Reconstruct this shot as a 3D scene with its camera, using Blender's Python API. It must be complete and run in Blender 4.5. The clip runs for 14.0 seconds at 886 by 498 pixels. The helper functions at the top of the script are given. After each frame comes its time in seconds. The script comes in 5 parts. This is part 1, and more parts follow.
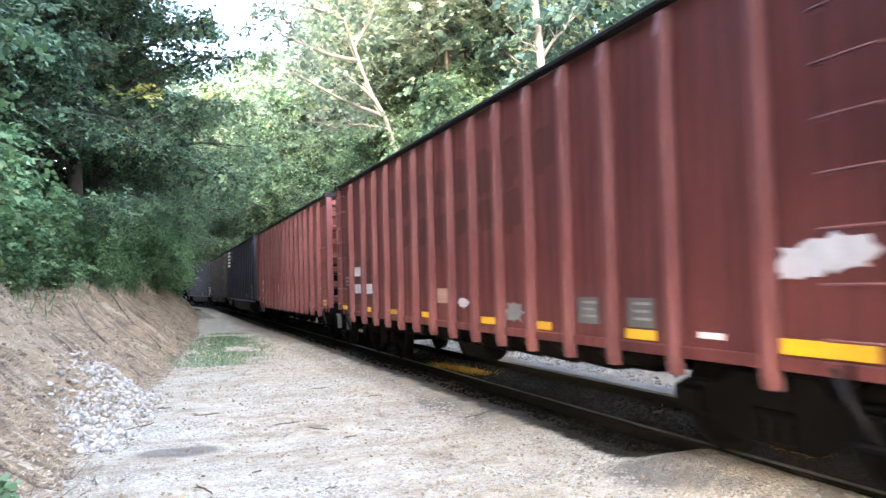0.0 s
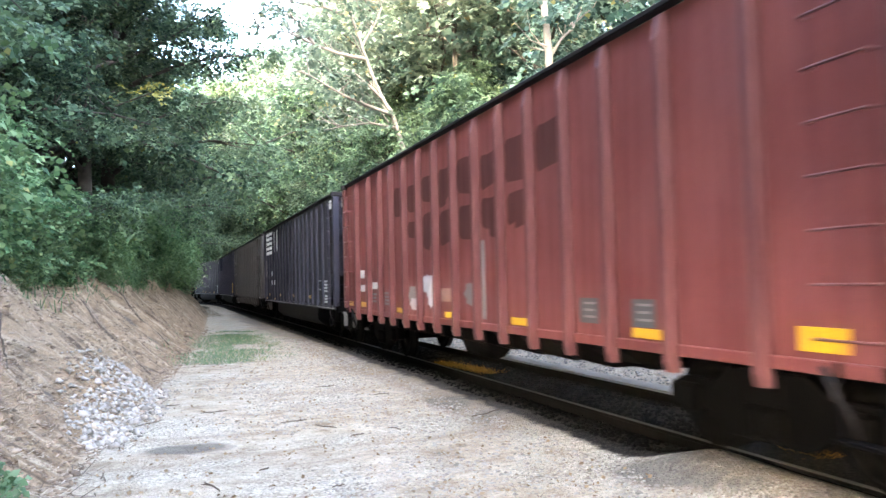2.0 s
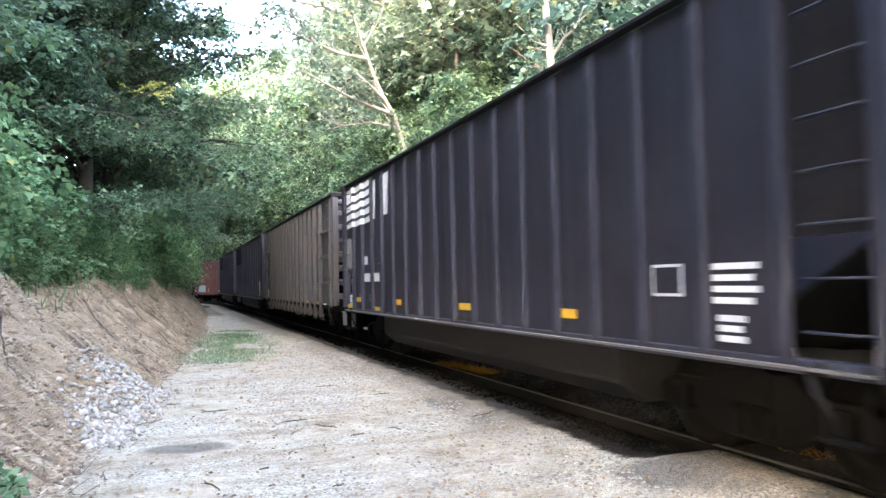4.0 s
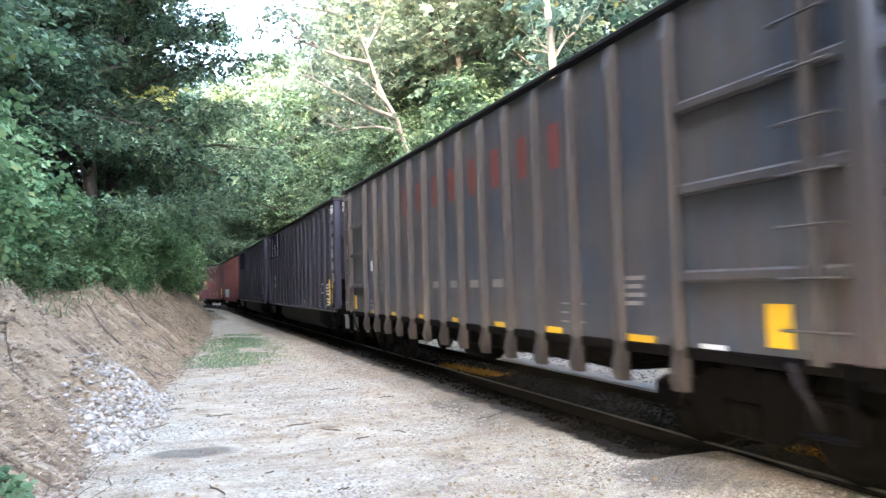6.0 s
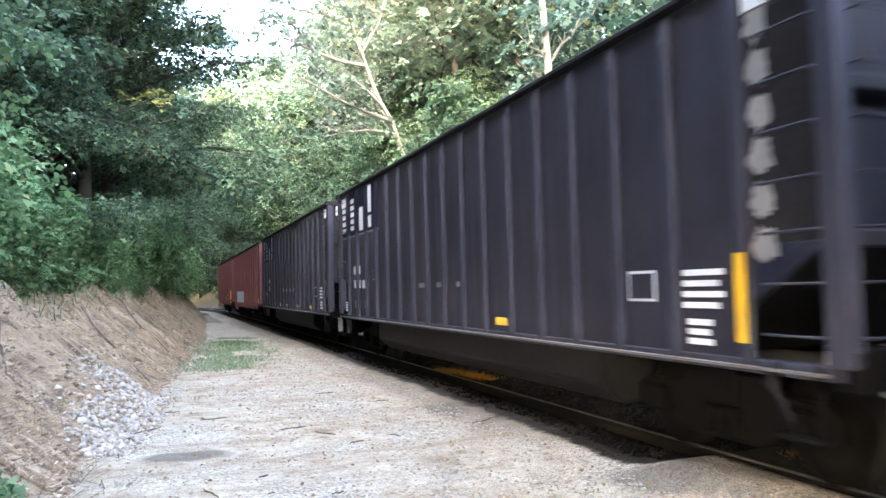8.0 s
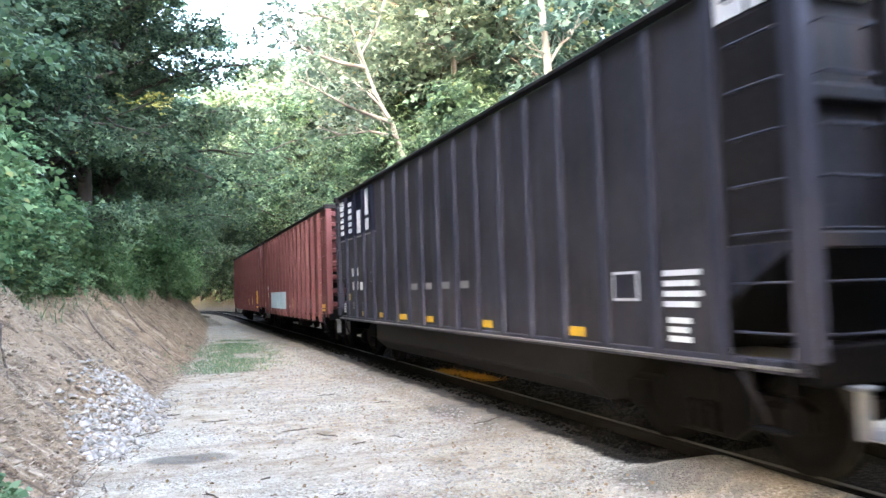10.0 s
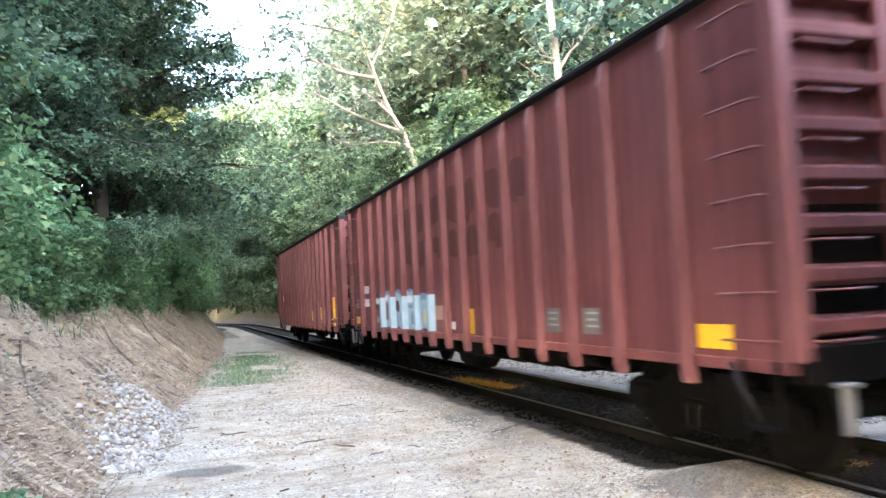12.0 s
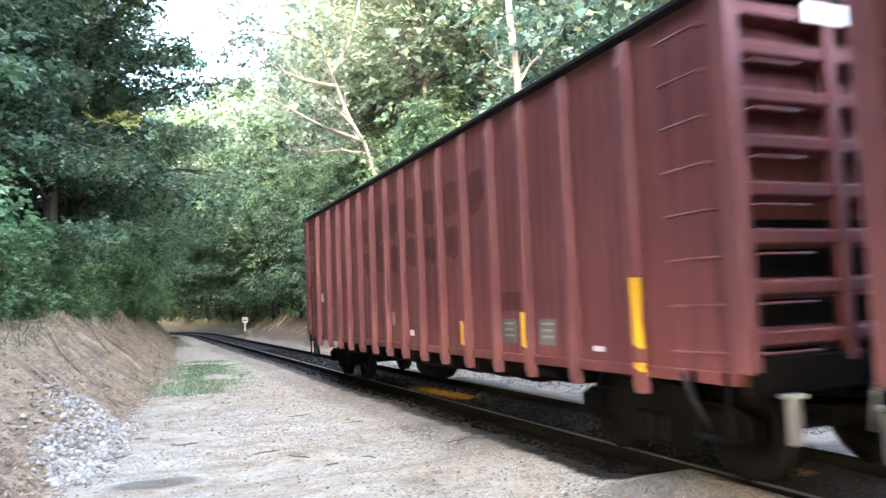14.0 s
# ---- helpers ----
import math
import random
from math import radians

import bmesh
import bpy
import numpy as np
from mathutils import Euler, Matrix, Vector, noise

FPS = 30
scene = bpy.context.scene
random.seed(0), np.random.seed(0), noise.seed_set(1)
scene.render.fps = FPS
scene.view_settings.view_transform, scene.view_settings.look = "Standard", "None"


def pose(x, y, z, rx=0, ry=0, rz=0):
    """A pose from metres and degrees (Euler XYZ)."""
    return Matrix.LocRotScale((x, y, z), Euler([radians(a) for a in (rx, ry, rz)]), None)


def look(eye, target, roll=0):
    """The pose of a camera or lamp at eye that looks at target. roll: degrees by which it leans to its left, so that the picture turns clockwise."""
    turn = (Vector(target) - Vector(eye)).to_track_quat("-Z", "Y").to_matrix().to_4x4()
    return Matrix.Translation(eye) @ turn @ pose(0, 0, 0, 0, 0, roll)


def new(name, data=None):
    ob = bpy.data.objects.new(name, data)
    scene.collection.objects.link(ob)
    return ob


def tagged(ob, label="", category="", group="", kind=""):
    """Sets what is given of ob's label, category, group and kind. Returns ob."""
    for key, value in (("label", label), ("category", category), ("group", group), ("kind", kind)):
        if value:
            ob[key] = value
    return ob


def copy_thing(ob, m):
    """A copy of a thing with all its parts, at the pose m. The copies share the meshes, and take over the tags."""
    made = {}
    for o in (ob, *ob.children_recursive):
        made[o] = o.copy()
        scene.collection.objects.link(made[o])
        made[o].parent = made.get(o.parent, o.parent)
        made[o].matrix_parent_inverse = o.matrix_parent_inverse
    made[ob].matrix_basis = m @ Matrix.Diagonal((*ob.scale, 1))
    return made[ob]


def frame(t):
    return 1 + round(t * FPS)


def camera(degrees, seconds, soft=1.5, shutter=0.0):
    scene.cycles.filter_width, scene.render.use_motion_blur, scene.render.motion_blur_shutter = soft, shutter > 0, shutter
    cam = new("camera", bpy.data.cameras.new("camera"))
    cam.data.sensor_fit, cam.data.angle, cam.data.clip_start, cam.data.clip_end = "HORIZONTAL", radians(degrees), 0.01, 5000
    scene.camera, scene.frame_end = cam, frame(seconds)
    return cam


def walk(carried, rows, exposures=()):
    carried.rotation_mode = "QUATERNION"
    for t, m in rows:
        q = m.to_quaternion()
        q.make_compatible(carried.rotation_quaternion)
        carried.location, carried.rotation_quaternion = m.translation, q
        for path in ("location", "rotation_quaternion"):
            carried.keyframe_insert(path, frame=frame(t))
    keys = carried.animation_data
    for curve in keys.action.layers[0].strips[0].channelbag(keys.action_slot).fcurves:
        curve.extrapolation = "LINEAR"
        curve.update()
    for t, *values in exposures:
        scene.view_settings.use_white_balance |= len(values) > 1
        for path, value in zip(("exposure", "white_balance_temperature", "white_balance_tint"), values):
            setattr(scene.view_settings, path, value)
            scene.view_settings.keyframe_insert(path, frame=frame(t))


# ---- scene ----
import itertools

# camera: hand-held at one spot beside the line
EYE_Z = 1.59
cam = camera(61.4, 14.0, soft=1.45, shutter=0.45)


def held(pitch, lean, yaw):
    return pose(0, 0, EYE_Z, 90 + pitch, 0, yaw) @ pose(0, 0, 0, 0, 0, -lean)


PATH = [
    (0.0, held(2.57, 1.55, -20.80)), (0.5, held(2.77, 1.24, -21.06)), (1.0, held(2.87, 1.40, -20.83)),
    (1.5, held(2.77, 1.68, -20.50)), (2.0, held(2.48, 1.37, -20.22)), (2.5, held(2.23, 1.09, -20.36)),
    (3.0, held(2.23, 0.95, -20.23)), (3.2, held(2.37, 1.11, -20.28)), (5.3, held(2.58, 1.15, -20.0)), (5.5, held(2.61, 1.26, -20.0)),
    (6.0, held(2.70, 1.58, -19.90)), (6.5, held(2.77, 1.61, -19.72)), (7.0, held(2.83, 1.47, -20.15)),
    (7.5, held(2.71, 1.47, -20.29)), (8.0, held(2.97, 1.40, -20.26)), (8.2, held(3.0, 1.42, -20.25)),
    (10.3, held(3.1, 1.9, -20.3)), (10.5, held(3.24, 2.05, -20.51)), (11.0, held(3.21, 3.34, -21.00)),
    (11.5, held(3.72, 3.48, -19.75)), (12.0, held(3.74, 2.89, -19.17)), (12.5, held(4.05, 2.78, -18.88)),
    (13.0, held(4.33, 2.32, -19.25)), (13.5, held(4.07, 2.22, -20.35)), (14.0, held(4.35, 2.38, -22.40)),
]
walk(cam, PATH, exposures=[(0.0, 6.2, 6900, 9), (14.0, 6.2, 6900, 9)])

# bright evening sky; the low sun comes over added, unseen woods behind and left of the camera and reaches treetops
# alone
world = bpy.data.worlds.new("evening_sky")
scene.world = world
world.use_nodes = True
wn = world.node_tree.nodes
sky = wn.new("ShaderNodeTexSky")
sky.sky_type, sky.sun_disc = "NISHITA", False
SUN_EL, SUN_AZ = radians(14), radians(-138)     # azimuth from the line's heading
sky.sun_elevation, sky.sun_rotation = SUN_EL, SUN_AZ
sky.air_density, sky.dust_density, sky.ozone_density = 0.6, 6.0, 1.0
wn["Background"].inputs["Strength"].default_value = 0.15
world.node_tree.links.new(sky.outputs[0], wn["Background"].inputs["Color"])
sun = new("sun", bpy.data.lights.new("sun", "SUN"))
sun.data.energy, sun.data.angle, sun.data.color = 1.0, radians(1.5), (1.0, 0.88, 0.72)
sun_from = Vector((math.sin(SUN_AZ) * math.cos(SUN_EL), math.cos(SUN_AZ) * math.cos(SUN_EL), math.sin(SUN_EL)))
sun.matrix_world = look(sun_from * 200, (0, 0, 0))


# ---------------------------------------------------------------- materials
def material(name, rough=0.6, metal=0.0):
    m = bpy.data.materials.new(name)
    m.use_nodes = True
    b = m.node_tree.nodes["Principled BSDF"]
    b.inputs["Roughness"].default_value, b.inputs["Metallic"].default_value = rough, metal
    return m, m.node_tree.nodes, m.node_tree.links, b


def noise_tex(n, l, scale, detail=5.0, rough=0.6, stretch=None, space="Object"):
    tc = n.new("ShaderNodeTexCoord")
    t = n.new("ShaderNodeTexNoise")
    t.inputs["Scale"].default_value, t.inputs["Detail"].default_value, t.inputs["Roughness"].default_value = scale, detail, rough
    if stretch:
        mp = n.new("ShaderNodeMapping")
        mp.inputs["Scale"].default_value = stretch
        l.new(tc.outputs[space], mp.inputs[0])
        l.new(mp.outputs[0], t.inputs["Vector"])
    else:
        l.new(tc.outputs[space], t.inputs["Vector"])
    return t.outputs["Fac"]


def ramp(n, l, fac, stops):
    r = n.new("ShaderNodeValToRGB")
    e = r.color_ramp.elements
    while len(e) < len(stops):
        e.new(0.5)
    for k, (p, c) in zip(e, stops):
        k.position, k.color = p, (*c, 1) if len(c) == 3 else c
    l.new(fac, r.inputs[0])
    return r.outputs["Color"]


def mix(n, l, fac, a, b, kind="MIX"):
    m = n.new("ShaderNodeMix")
    m.data_type, m.blend_type = "RGBA", kind
    for sock, v in ((m.inputs[0], fac), (m.inputs[6], a), (m.inputs[7], b)):
        if isinstance(v, (int, float)):
            sock.default_value = v
        elif isinstance(v, tuple):
            sock.default_value = (*v, 1)
        else:
            l.new(v, sock)
    return m.outputs[2]


def bump(n, l, b, height, strength, dist):
    k = n.new("ShaderNodeBump")
    k.inputs["Strength"].default_value, k.inputs["Distance"].default_value = strength, dist
    l.new(height, k.inputs["Height"])
    l.new(k.outputs[0], b.inputs["Normal"])


def maths(n, l, op, a, b=0.5):
    m = n.new("ShaderNodeMath")
    m.operation = op
    for sock, v in zip(m.inputs, (a, b)):
        if isinstance(v, (int, float)):
            sock.default_value = v
        else:
            l.new(v, sock)
    return m.outputs[0]


def painted(name, paint, worn, rust, amount=0.5, rough=0.55, gloss=0.2):
    """Weathered paint on steel: faded patches, vertical dirt streaks, rust specks."""
    m, n, l, b = material(name, rough)
    b.inputs["Specular IOR Level"].default_value = gloss
    big = noise_tex(n, l, 0.8, 6)
    streak = noise_tex(n, l, 1.0, 5, 0.65, (4.0, 5.0, 0.28))
    fine = noise_tex(n, l, 14, 4)
    c = mix(n, l, ramp(n, l, big, [(0.35, (0, 0, 0)), (0.68, (1, 1, 1))]), paint, worn)
    sf = ramp(n, l, streak, [(0.45, (0, 0, 0)), (0.72, (amount,) * 3)])
    c = mix(n, l, sf, c, rust)
    ff = ramp(n, l, fine, [(0.62, (0, 0, 0)), (0.78, (amount * 0.8,) * 3)])
    c = mix(n, l, ff, c, rust)
    l.new(c, b.inputs["Base Color"])
    l.new(ramp(n, l, streak, [(0.3, (rough - 0.12,) * 3), (0.7, (min(rough + 0.2, 1),) * 3)]), b.inputs["Roughness"])
    dents = noise_tex(n, l, 2.2, 3)
    bump(n, l, b, maths(n, l, "ADD", dents, maths(n, l, "MULTIPLY", fine, 0.15)), 0.35, 0.03)
    return m


def plain(name, colour, rough=0.7, metal=0.0, grain=20.0, spread=0.25, relief=0.2):
    m, n, l, b = material(name, rough, metal)
    b.inputs["Specular IOR Level"].default_value = 0.5 if rough < 0.6 else 0.03 if max(colour) < 0.02 else 0.10
    f = noise_tex(n, l, grain, 5)
    g = noise_tex(n, l, grain * 0.12, 3)
    lo, hi = tuple(c * (1 - spread) for c in colour), tuple(min(1, c * (1 + spread)) for c in colour)
    c = mix(n, l, f, lo, hi)
    c = mix(n, l, ramp(n, l, g, [(0.4, (0, 0, 0)), (0.7, (0.6,) * 3)]), c, tuple(x * (1 - spread) for x in colour))
    l.new(c, b.inputs["Base Color"])
    bump(n, l, b, f, relief, 0.01)
    return m


def leafy(name, dark, mid, light, dry, dry_share=0.04):
    """Leaves: each leaf its own shade, light passing through."""
    m, n, l, b = material(name, 0.5)
    g = n.new("ShaderNodeNewGeometry")
    o = n.new("ShaderNodeObjectInfo")
    isl = g.outputs["Random Per Island"]
    c = ramp(n, l, isl, [(0.0, dark), (0.5, mid), (1 - dry_share * 1.6, light), (1 - dry_share, dry), (1.0, dry)])
    patch = noise_tex(n, l, 0.35, 2)
    c = mix(n, l, ramp(n, l, patch, [(0.4, (0, 0, 0)), (0.7, (0.55,) * 3)]), c, light)
    h = n.new("ShaderNodeHueSaturation")
    h.inputs["Saturation"].default_value = 0.92
    l.new(maths(n, l, "ADD", maths(n, l, "MULTIPLY", o.outputs["Random"], 0.4), 0.8), h.inputs["Value"])
    l.new(maths(n, l, "ADD", maths(n, l, "MULTIPLY", o.outputs["Random"], 0.03), 0.485), h.inputs["Hue"])
    l.new(c, h.inputs["Color"])
    l.new(h.outputs[0], b.inputs["Base Color"])
    b.inputs["Specular IOR Level"].default_value = 0.10
    t = n.new("ShaderNodeBsdfTranslucent")
    l.new(h.outputs[0], t.inputs[0])
    s = n.new("ShaderNodeMixShader")
    s.inputs[0].default_value = 0.42
    l.new(b.outputs[0], s.inputs[1])
    l.new(t.outputs[0], s.inputs[2])
    l.new(s.outputs[0], n["Material Output"].inputs[0])
    return m


RED = painted("red_oxide_paint", (0.0927, 0.0265, 0.0265), (0.1133, 0.0373, 0.0360), (0.0479, 0.0165, 0.0162), 0.6, 0.62)
RED_SOOTY = painted("sooty_red_paint", (0.0735, 0.0181, 0.0172), (0.0885, 0.0242, 0.0229), (0.0337, 0.0108, 0.0110), 0.7, 0.62)
RED_FRESH = painted("brighter_red_paint", (0.1361, 0.0362, 0.0333), (0.1701, 0.0536, 0.0497), (0.0761, 0.0217, 0.0199), 0.45, 0.55)
RED_RIB = painted("red_oxide_rib", (0.1006, 0.0339, 0.0345), (0.1250, 0.0491, 0.0490), (0.0609, 0.0226, 0.0220), 0.55)
RED_DARK = painted("dark_red_overpaint", (0.0547, 0.0170, 0.0143), (0.0738, 0.0221, 0.0191), (0.0422, 0.0140, 0.0125), 0.5, 0.75)
BLACK = painted("black_car_paint", (0.0099, 0.0103, 0.0169), (0.0201, 0.0205, 0.0299), (0.0278, 0.0213, 0.0225), 0.6, 0.62, 0.14)
BLACK_RIB = painted("black_rib_paint", (0.0189, 0.0198, 0.0302), (0.0300, 0.0317, 0.0461), (0.0326, 0.0283, 0.0302), 0.4, 0.65, 0.14)
BLACK_SCUFFED = painted("scuffed_black_paint", (0.0075, 0.0078, 0.0115), (0.032, 0.031, 0.039), (0.040, 0.034, 0.033), 0.8, 0.6, 0.14)
GREY = painted("grey_blue_paint", (0.0266, 0.0385, 0.0548), (0.064, 0.061, 0.060), (0.066, 0.045, 0.034), 0.75)
GREY_RIB = painted("rusty_grey_rib", (0.0448, 0.0440, 0.0464), (0.0560, 0.0488, 0.0456), (0.0496, 0.0352, 0.0288), 0.6)
# brown rib feet, darkened in colour for the shade they hang in
RIB_FOOT = painted("shaded_rib_foot", (0.022, 0.019, 0.018), (0.032, 0.026, 0.023), (0.028, 0.020, 0.016), 0.5)
RUST_PATCH = painted("rust_red_panel", (0.1190, 0.0294, 0.0252), (0.1400, 0.0385, 0.0315), (0.0630, 0.0245, 0.0210), 0.5)
# near-black: shade beneath the wagons is put into these underframe steels
UNDER = plain("grimy_shaded_steel", (0.0032, 0.0030, 0.0030), 0.85, 0.0, 9, 0.4)
TUB = plain("sooty_shaded_tub", (0.009, 0.009, 0.010), 0.6, 0.0, 5, 0.35)
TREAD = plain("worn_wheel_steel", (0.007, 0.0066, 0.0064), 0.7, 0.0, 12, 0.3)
COAL_EDGE = plain("sooty_top_edge", (0.016, 0.015, 0.016), 0.7, 0.0, 14, 0.4)
BARE_STEEL = plain("bare_galvanised_steel", (0.115, 0.108, 0.104), 0.55, 0.3, 18, 0.25)
YELLOW = plain("yellow_reflector", (0.56, 0.31, 0.013), 0.35, 0.0, 25, 0.15, 0.05)
WHITE = plain("white_stencil_paint", (0.56, 0.57, 0.58), 0.6, 0.0, 9, 0.15, 0.05)
NAVY = plain("dark_navy_repaint", (0.0075, 0.009, 0.018), 0.65, 0.0, 6, 0.3, 0.1)
SPLASH = plain("thin_white_spray", (0.40, 0.40, 0.42), 0.7, 0.0, 5, 0.4, 0.05)
PALE = plain("faded_white_stencil", (0.185, 0.178, 0.172), 0.7, 0.0, 7, 0.3, 0.05)
PINK = plain("pinkish_repaint_patch", (0.29, 0.185, 0.15), 0.7, 0.0, 7, 0.2, 0.05)
SLATE = plain("grey_data_panel", (0.085, 0.088, 0.085), 0.6, 0.0, 9, 0.3, 0.05)
TEAL = plain("pale_blue_spray_paint", (0.24, 0.33, 0.38), 0.65, 0.0, 6, 0.2, 0.05)
SPRAY_BLUE = plain("slate_blue_spray_paint", (0.13, 0.20, 0.27), 0.65, 0.0, 6, 0.2, 0.05)
SOOT = plain("black_spray_paint", (0.03, 0.025, 0.03), 0.65, 0.0, 6, 0.2, 0.05)
# rail sides and sleepers near-black: the train's shade is in their colour
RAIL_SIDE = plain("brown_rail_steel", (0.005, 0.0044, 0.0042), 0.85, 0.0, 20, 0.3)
RAIL_TOP = plain("polished_rail_head", (0.11, 0.105, 0.10), 0.5, 0.7, 30, 0.15)
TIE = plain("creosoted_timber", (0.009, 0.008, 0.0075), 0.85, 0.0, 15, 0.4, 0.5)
BARK = plain("grey_brown_bark", (0.055, 0.047, 0.040), 0.9, 0.0, 9, 0.4, 0.8)
PALE_BARK = plain("pale_peeling_bark", (0.150, 0.140, 0.124), 0.85, 0.0, 4, 0.3, 0.4)
STICK = plain("dead_stick_wood", (0.10, 0.075, 0.055), 0.9, 0.0, 30, 0.4, 0.4)
STRAW = plain("dry_yellow_straw", (0.46, 0.23, 0.04), 0.8, 0.0, 30, 0.3, 0.1)
DEADSTEM = plain("dry_brown_stems", (0.33, 0.25, 0.17), 0.9, 0.0, 20, 0.35, 0.1)
LEAF_NEAR = leafy("near_broad_leaves", (0.013, 0.033, 0.023), (0.044, 0.088, 0.054), (0.138, 0.200, 0.100), (0.17, 0.17, 0.04), 0.008)
LEAF_BUSH = leafy("undergrowth_leaves", (0.026, 0.068, 0.028), (0.070, 0.140, 0.058), (0.160, 0.240, 0.095), (0.20, 0.20, 0.06), 0.01)
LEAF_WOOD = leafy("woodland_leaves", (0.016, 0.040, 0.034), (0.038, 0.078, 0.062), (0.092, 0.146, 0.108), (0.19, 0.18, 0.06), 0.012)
# paler leaf colour that carries the light on the upper canopy
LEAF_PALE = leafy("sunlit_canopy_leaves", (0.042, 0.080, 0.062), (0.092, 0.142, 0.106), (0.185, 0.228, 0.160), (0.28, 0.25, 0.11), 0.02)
# sunlight on one leaf spray, put into a yellow leaf colour
LEAF_YELLOW = leafy("sunlit_yellow_leaves", (0.16, 0.19, 0.03), (0.28, 0.29, 0.05), (0.38, 0.36, 0.08), (0.36, 0.30, 0.06), 0.1)
PLATE_STEEL = plain("pale_worn_plate", (0.13, 0.13, 0.13), 0.65, 0.1, 14, 0.25)
GRASS = leafy("low_weed_blades", (0.045, 0.092, 0.036), (0.080, 0.142, 0.062), (0.145, 0.205, 0.105), (0.28, 0.25, 0.10), 0.08)


def stone_mat(name, lo, hi, dust):
    m, n, l, b = material(name, 0.9)
    b.inputs["Specular IOR Level"].default_value = 0.06
    g = n.new("ShaderNodeNewGeometry")
    f = noise_tex(n, l, 24, 4)
    c = ramp(n, l, g.outputs["Random Per Island"], [(0.0, lo), (0.7, hi), (1.0, dust)])
    c = mix(n, l, maths(n, l, "MULTIPLY", f, 0.5), c, dust)
    l.new(c, b.inputs["Base Color"])
    bump(n, l, b, f, 0.4, 0.01)
    return m


STONE = stone_mat("grey_gravel_stone", (0.13, 0.118, 0.10), (0.36, 0.335, 0.295), (0.34, 0.295, 0.235))
RIPRAP = stone_mat("broken_limestone", (0.12, 0.11, 0.098), (0.38, 0.36, 0.33), (0.27, 0.215, 0.16))
SHOULDER = stone_mat("dusty_shoulder_stone", (0.035, 0.034, 0.033), (0.15, 0.147, 0.14), (0.125, 0.115, 0.10))
# soot and the shade under the train, both in the stone colour
BALLAST = stone_mat("sooty_shaded_ballast", (0.003, 0.0029, 0.0029), (0.008, 0.0077, 0.0076), (0.013, 0.0125, 0.012))
BOARD = plain("pale_weathered_board", (0.165, 0.15, 0.13), 0.9, 0.0, 12, 0.35, 0.5)


# ---------------------------------------------------------------- the line and the lie of the land
XC, GAUGE = 5.59, 1.505


def bend(y):
    """Sideways shift of the line: straight past the camera, then curving left."""
    y = np.asarray(y, float)
    return np.where(y < 112, -0.006 * np.maximum(0.0, y - 66.0) ** 2, -12.7 - 0.552 * (y - 112.0))


def track_pose(s):
    """Pose on the line, s metres ahead of the camera."""
    y = s
    a = float(bend(y - 0.1)), float(bend(y + 0.1))
    return pose(XC + float(bend(y)), y, 0, 0, 0, math.degrees(math.atan2(-(a[1] - a[0]), 0.2)))


def smooth(a, b, v):
    t = np.clip((v - a) / (b - a), 0, 1)
    return t * t * (3 - 2 * t)


_rng = np.random.RandomState(5)
_lat = _rng.rand(256, 256)


def vnoise(x, y, scale):
    """Smooth value noise in numpy."""
    x, y = np.asarray(x, float) / scale + 77.3, np.asarray(y, float) / scale + 31.7
    i, j = np.floor(x).astype(int), np.floor(y).astype(int)
    u, v = x - i, y - j
    u, v = u * u * (3 - 2 * u), v * v * (3 - 2 * v)
    g = lambda a, b: _lat[a % 256, b % 256]
    return (g(i, j) * (1 - u) + g(i + 1, j) * u) * (1 - v) + (g(i, j + 1) * (1 - u) + g(i + 1, j + 1) * u) * v - 0.5


def toe_left(y):
    return np.interp(y, [-60, 0, 8.8, 11.3, 16.5, 31.8, 54, 72, 400], [-2.4, -1.7, -0.95, -0.65, -0.1, 1.25, 2.5, 2.75, 2.75])


GULLIES = [((-1.75, 24.0), (0.4, 26.4), 0.20), ((-1.6, 18.6), (-0.3, 16.7), 0.15), ((0.1, 38.0), (2.3, 44.0), 0.25), ((-1.9, 21.2), (-0.2, 20.6), 0.13),
           ((-1.9, 14.6), (-0.8, 13.4), 0.11), ((-0.9, 29.0), (1.0, 32.0), 0.2), ((-2.1, 11.0), (-1.2, 10.4), 0.10), ((-1.2, 26.2), (0.6, 28.4), 0.12)]



def gully_gap(x, y, ax, ay, bx, by, w):
    """Distance from a gully's wavering line."""
    k = np.clip(((x - ax) * (bx - ax) + (y - ay) * (by - ay)) / ((bx - ax) ** 2 + (by - ay) ** 2), 0, 1)
    return np.hypot(x - ax - k * (bx - ax), y - ay - k * (by - ay)) + 0.6 * w * vnoise(x, y, 0.5)


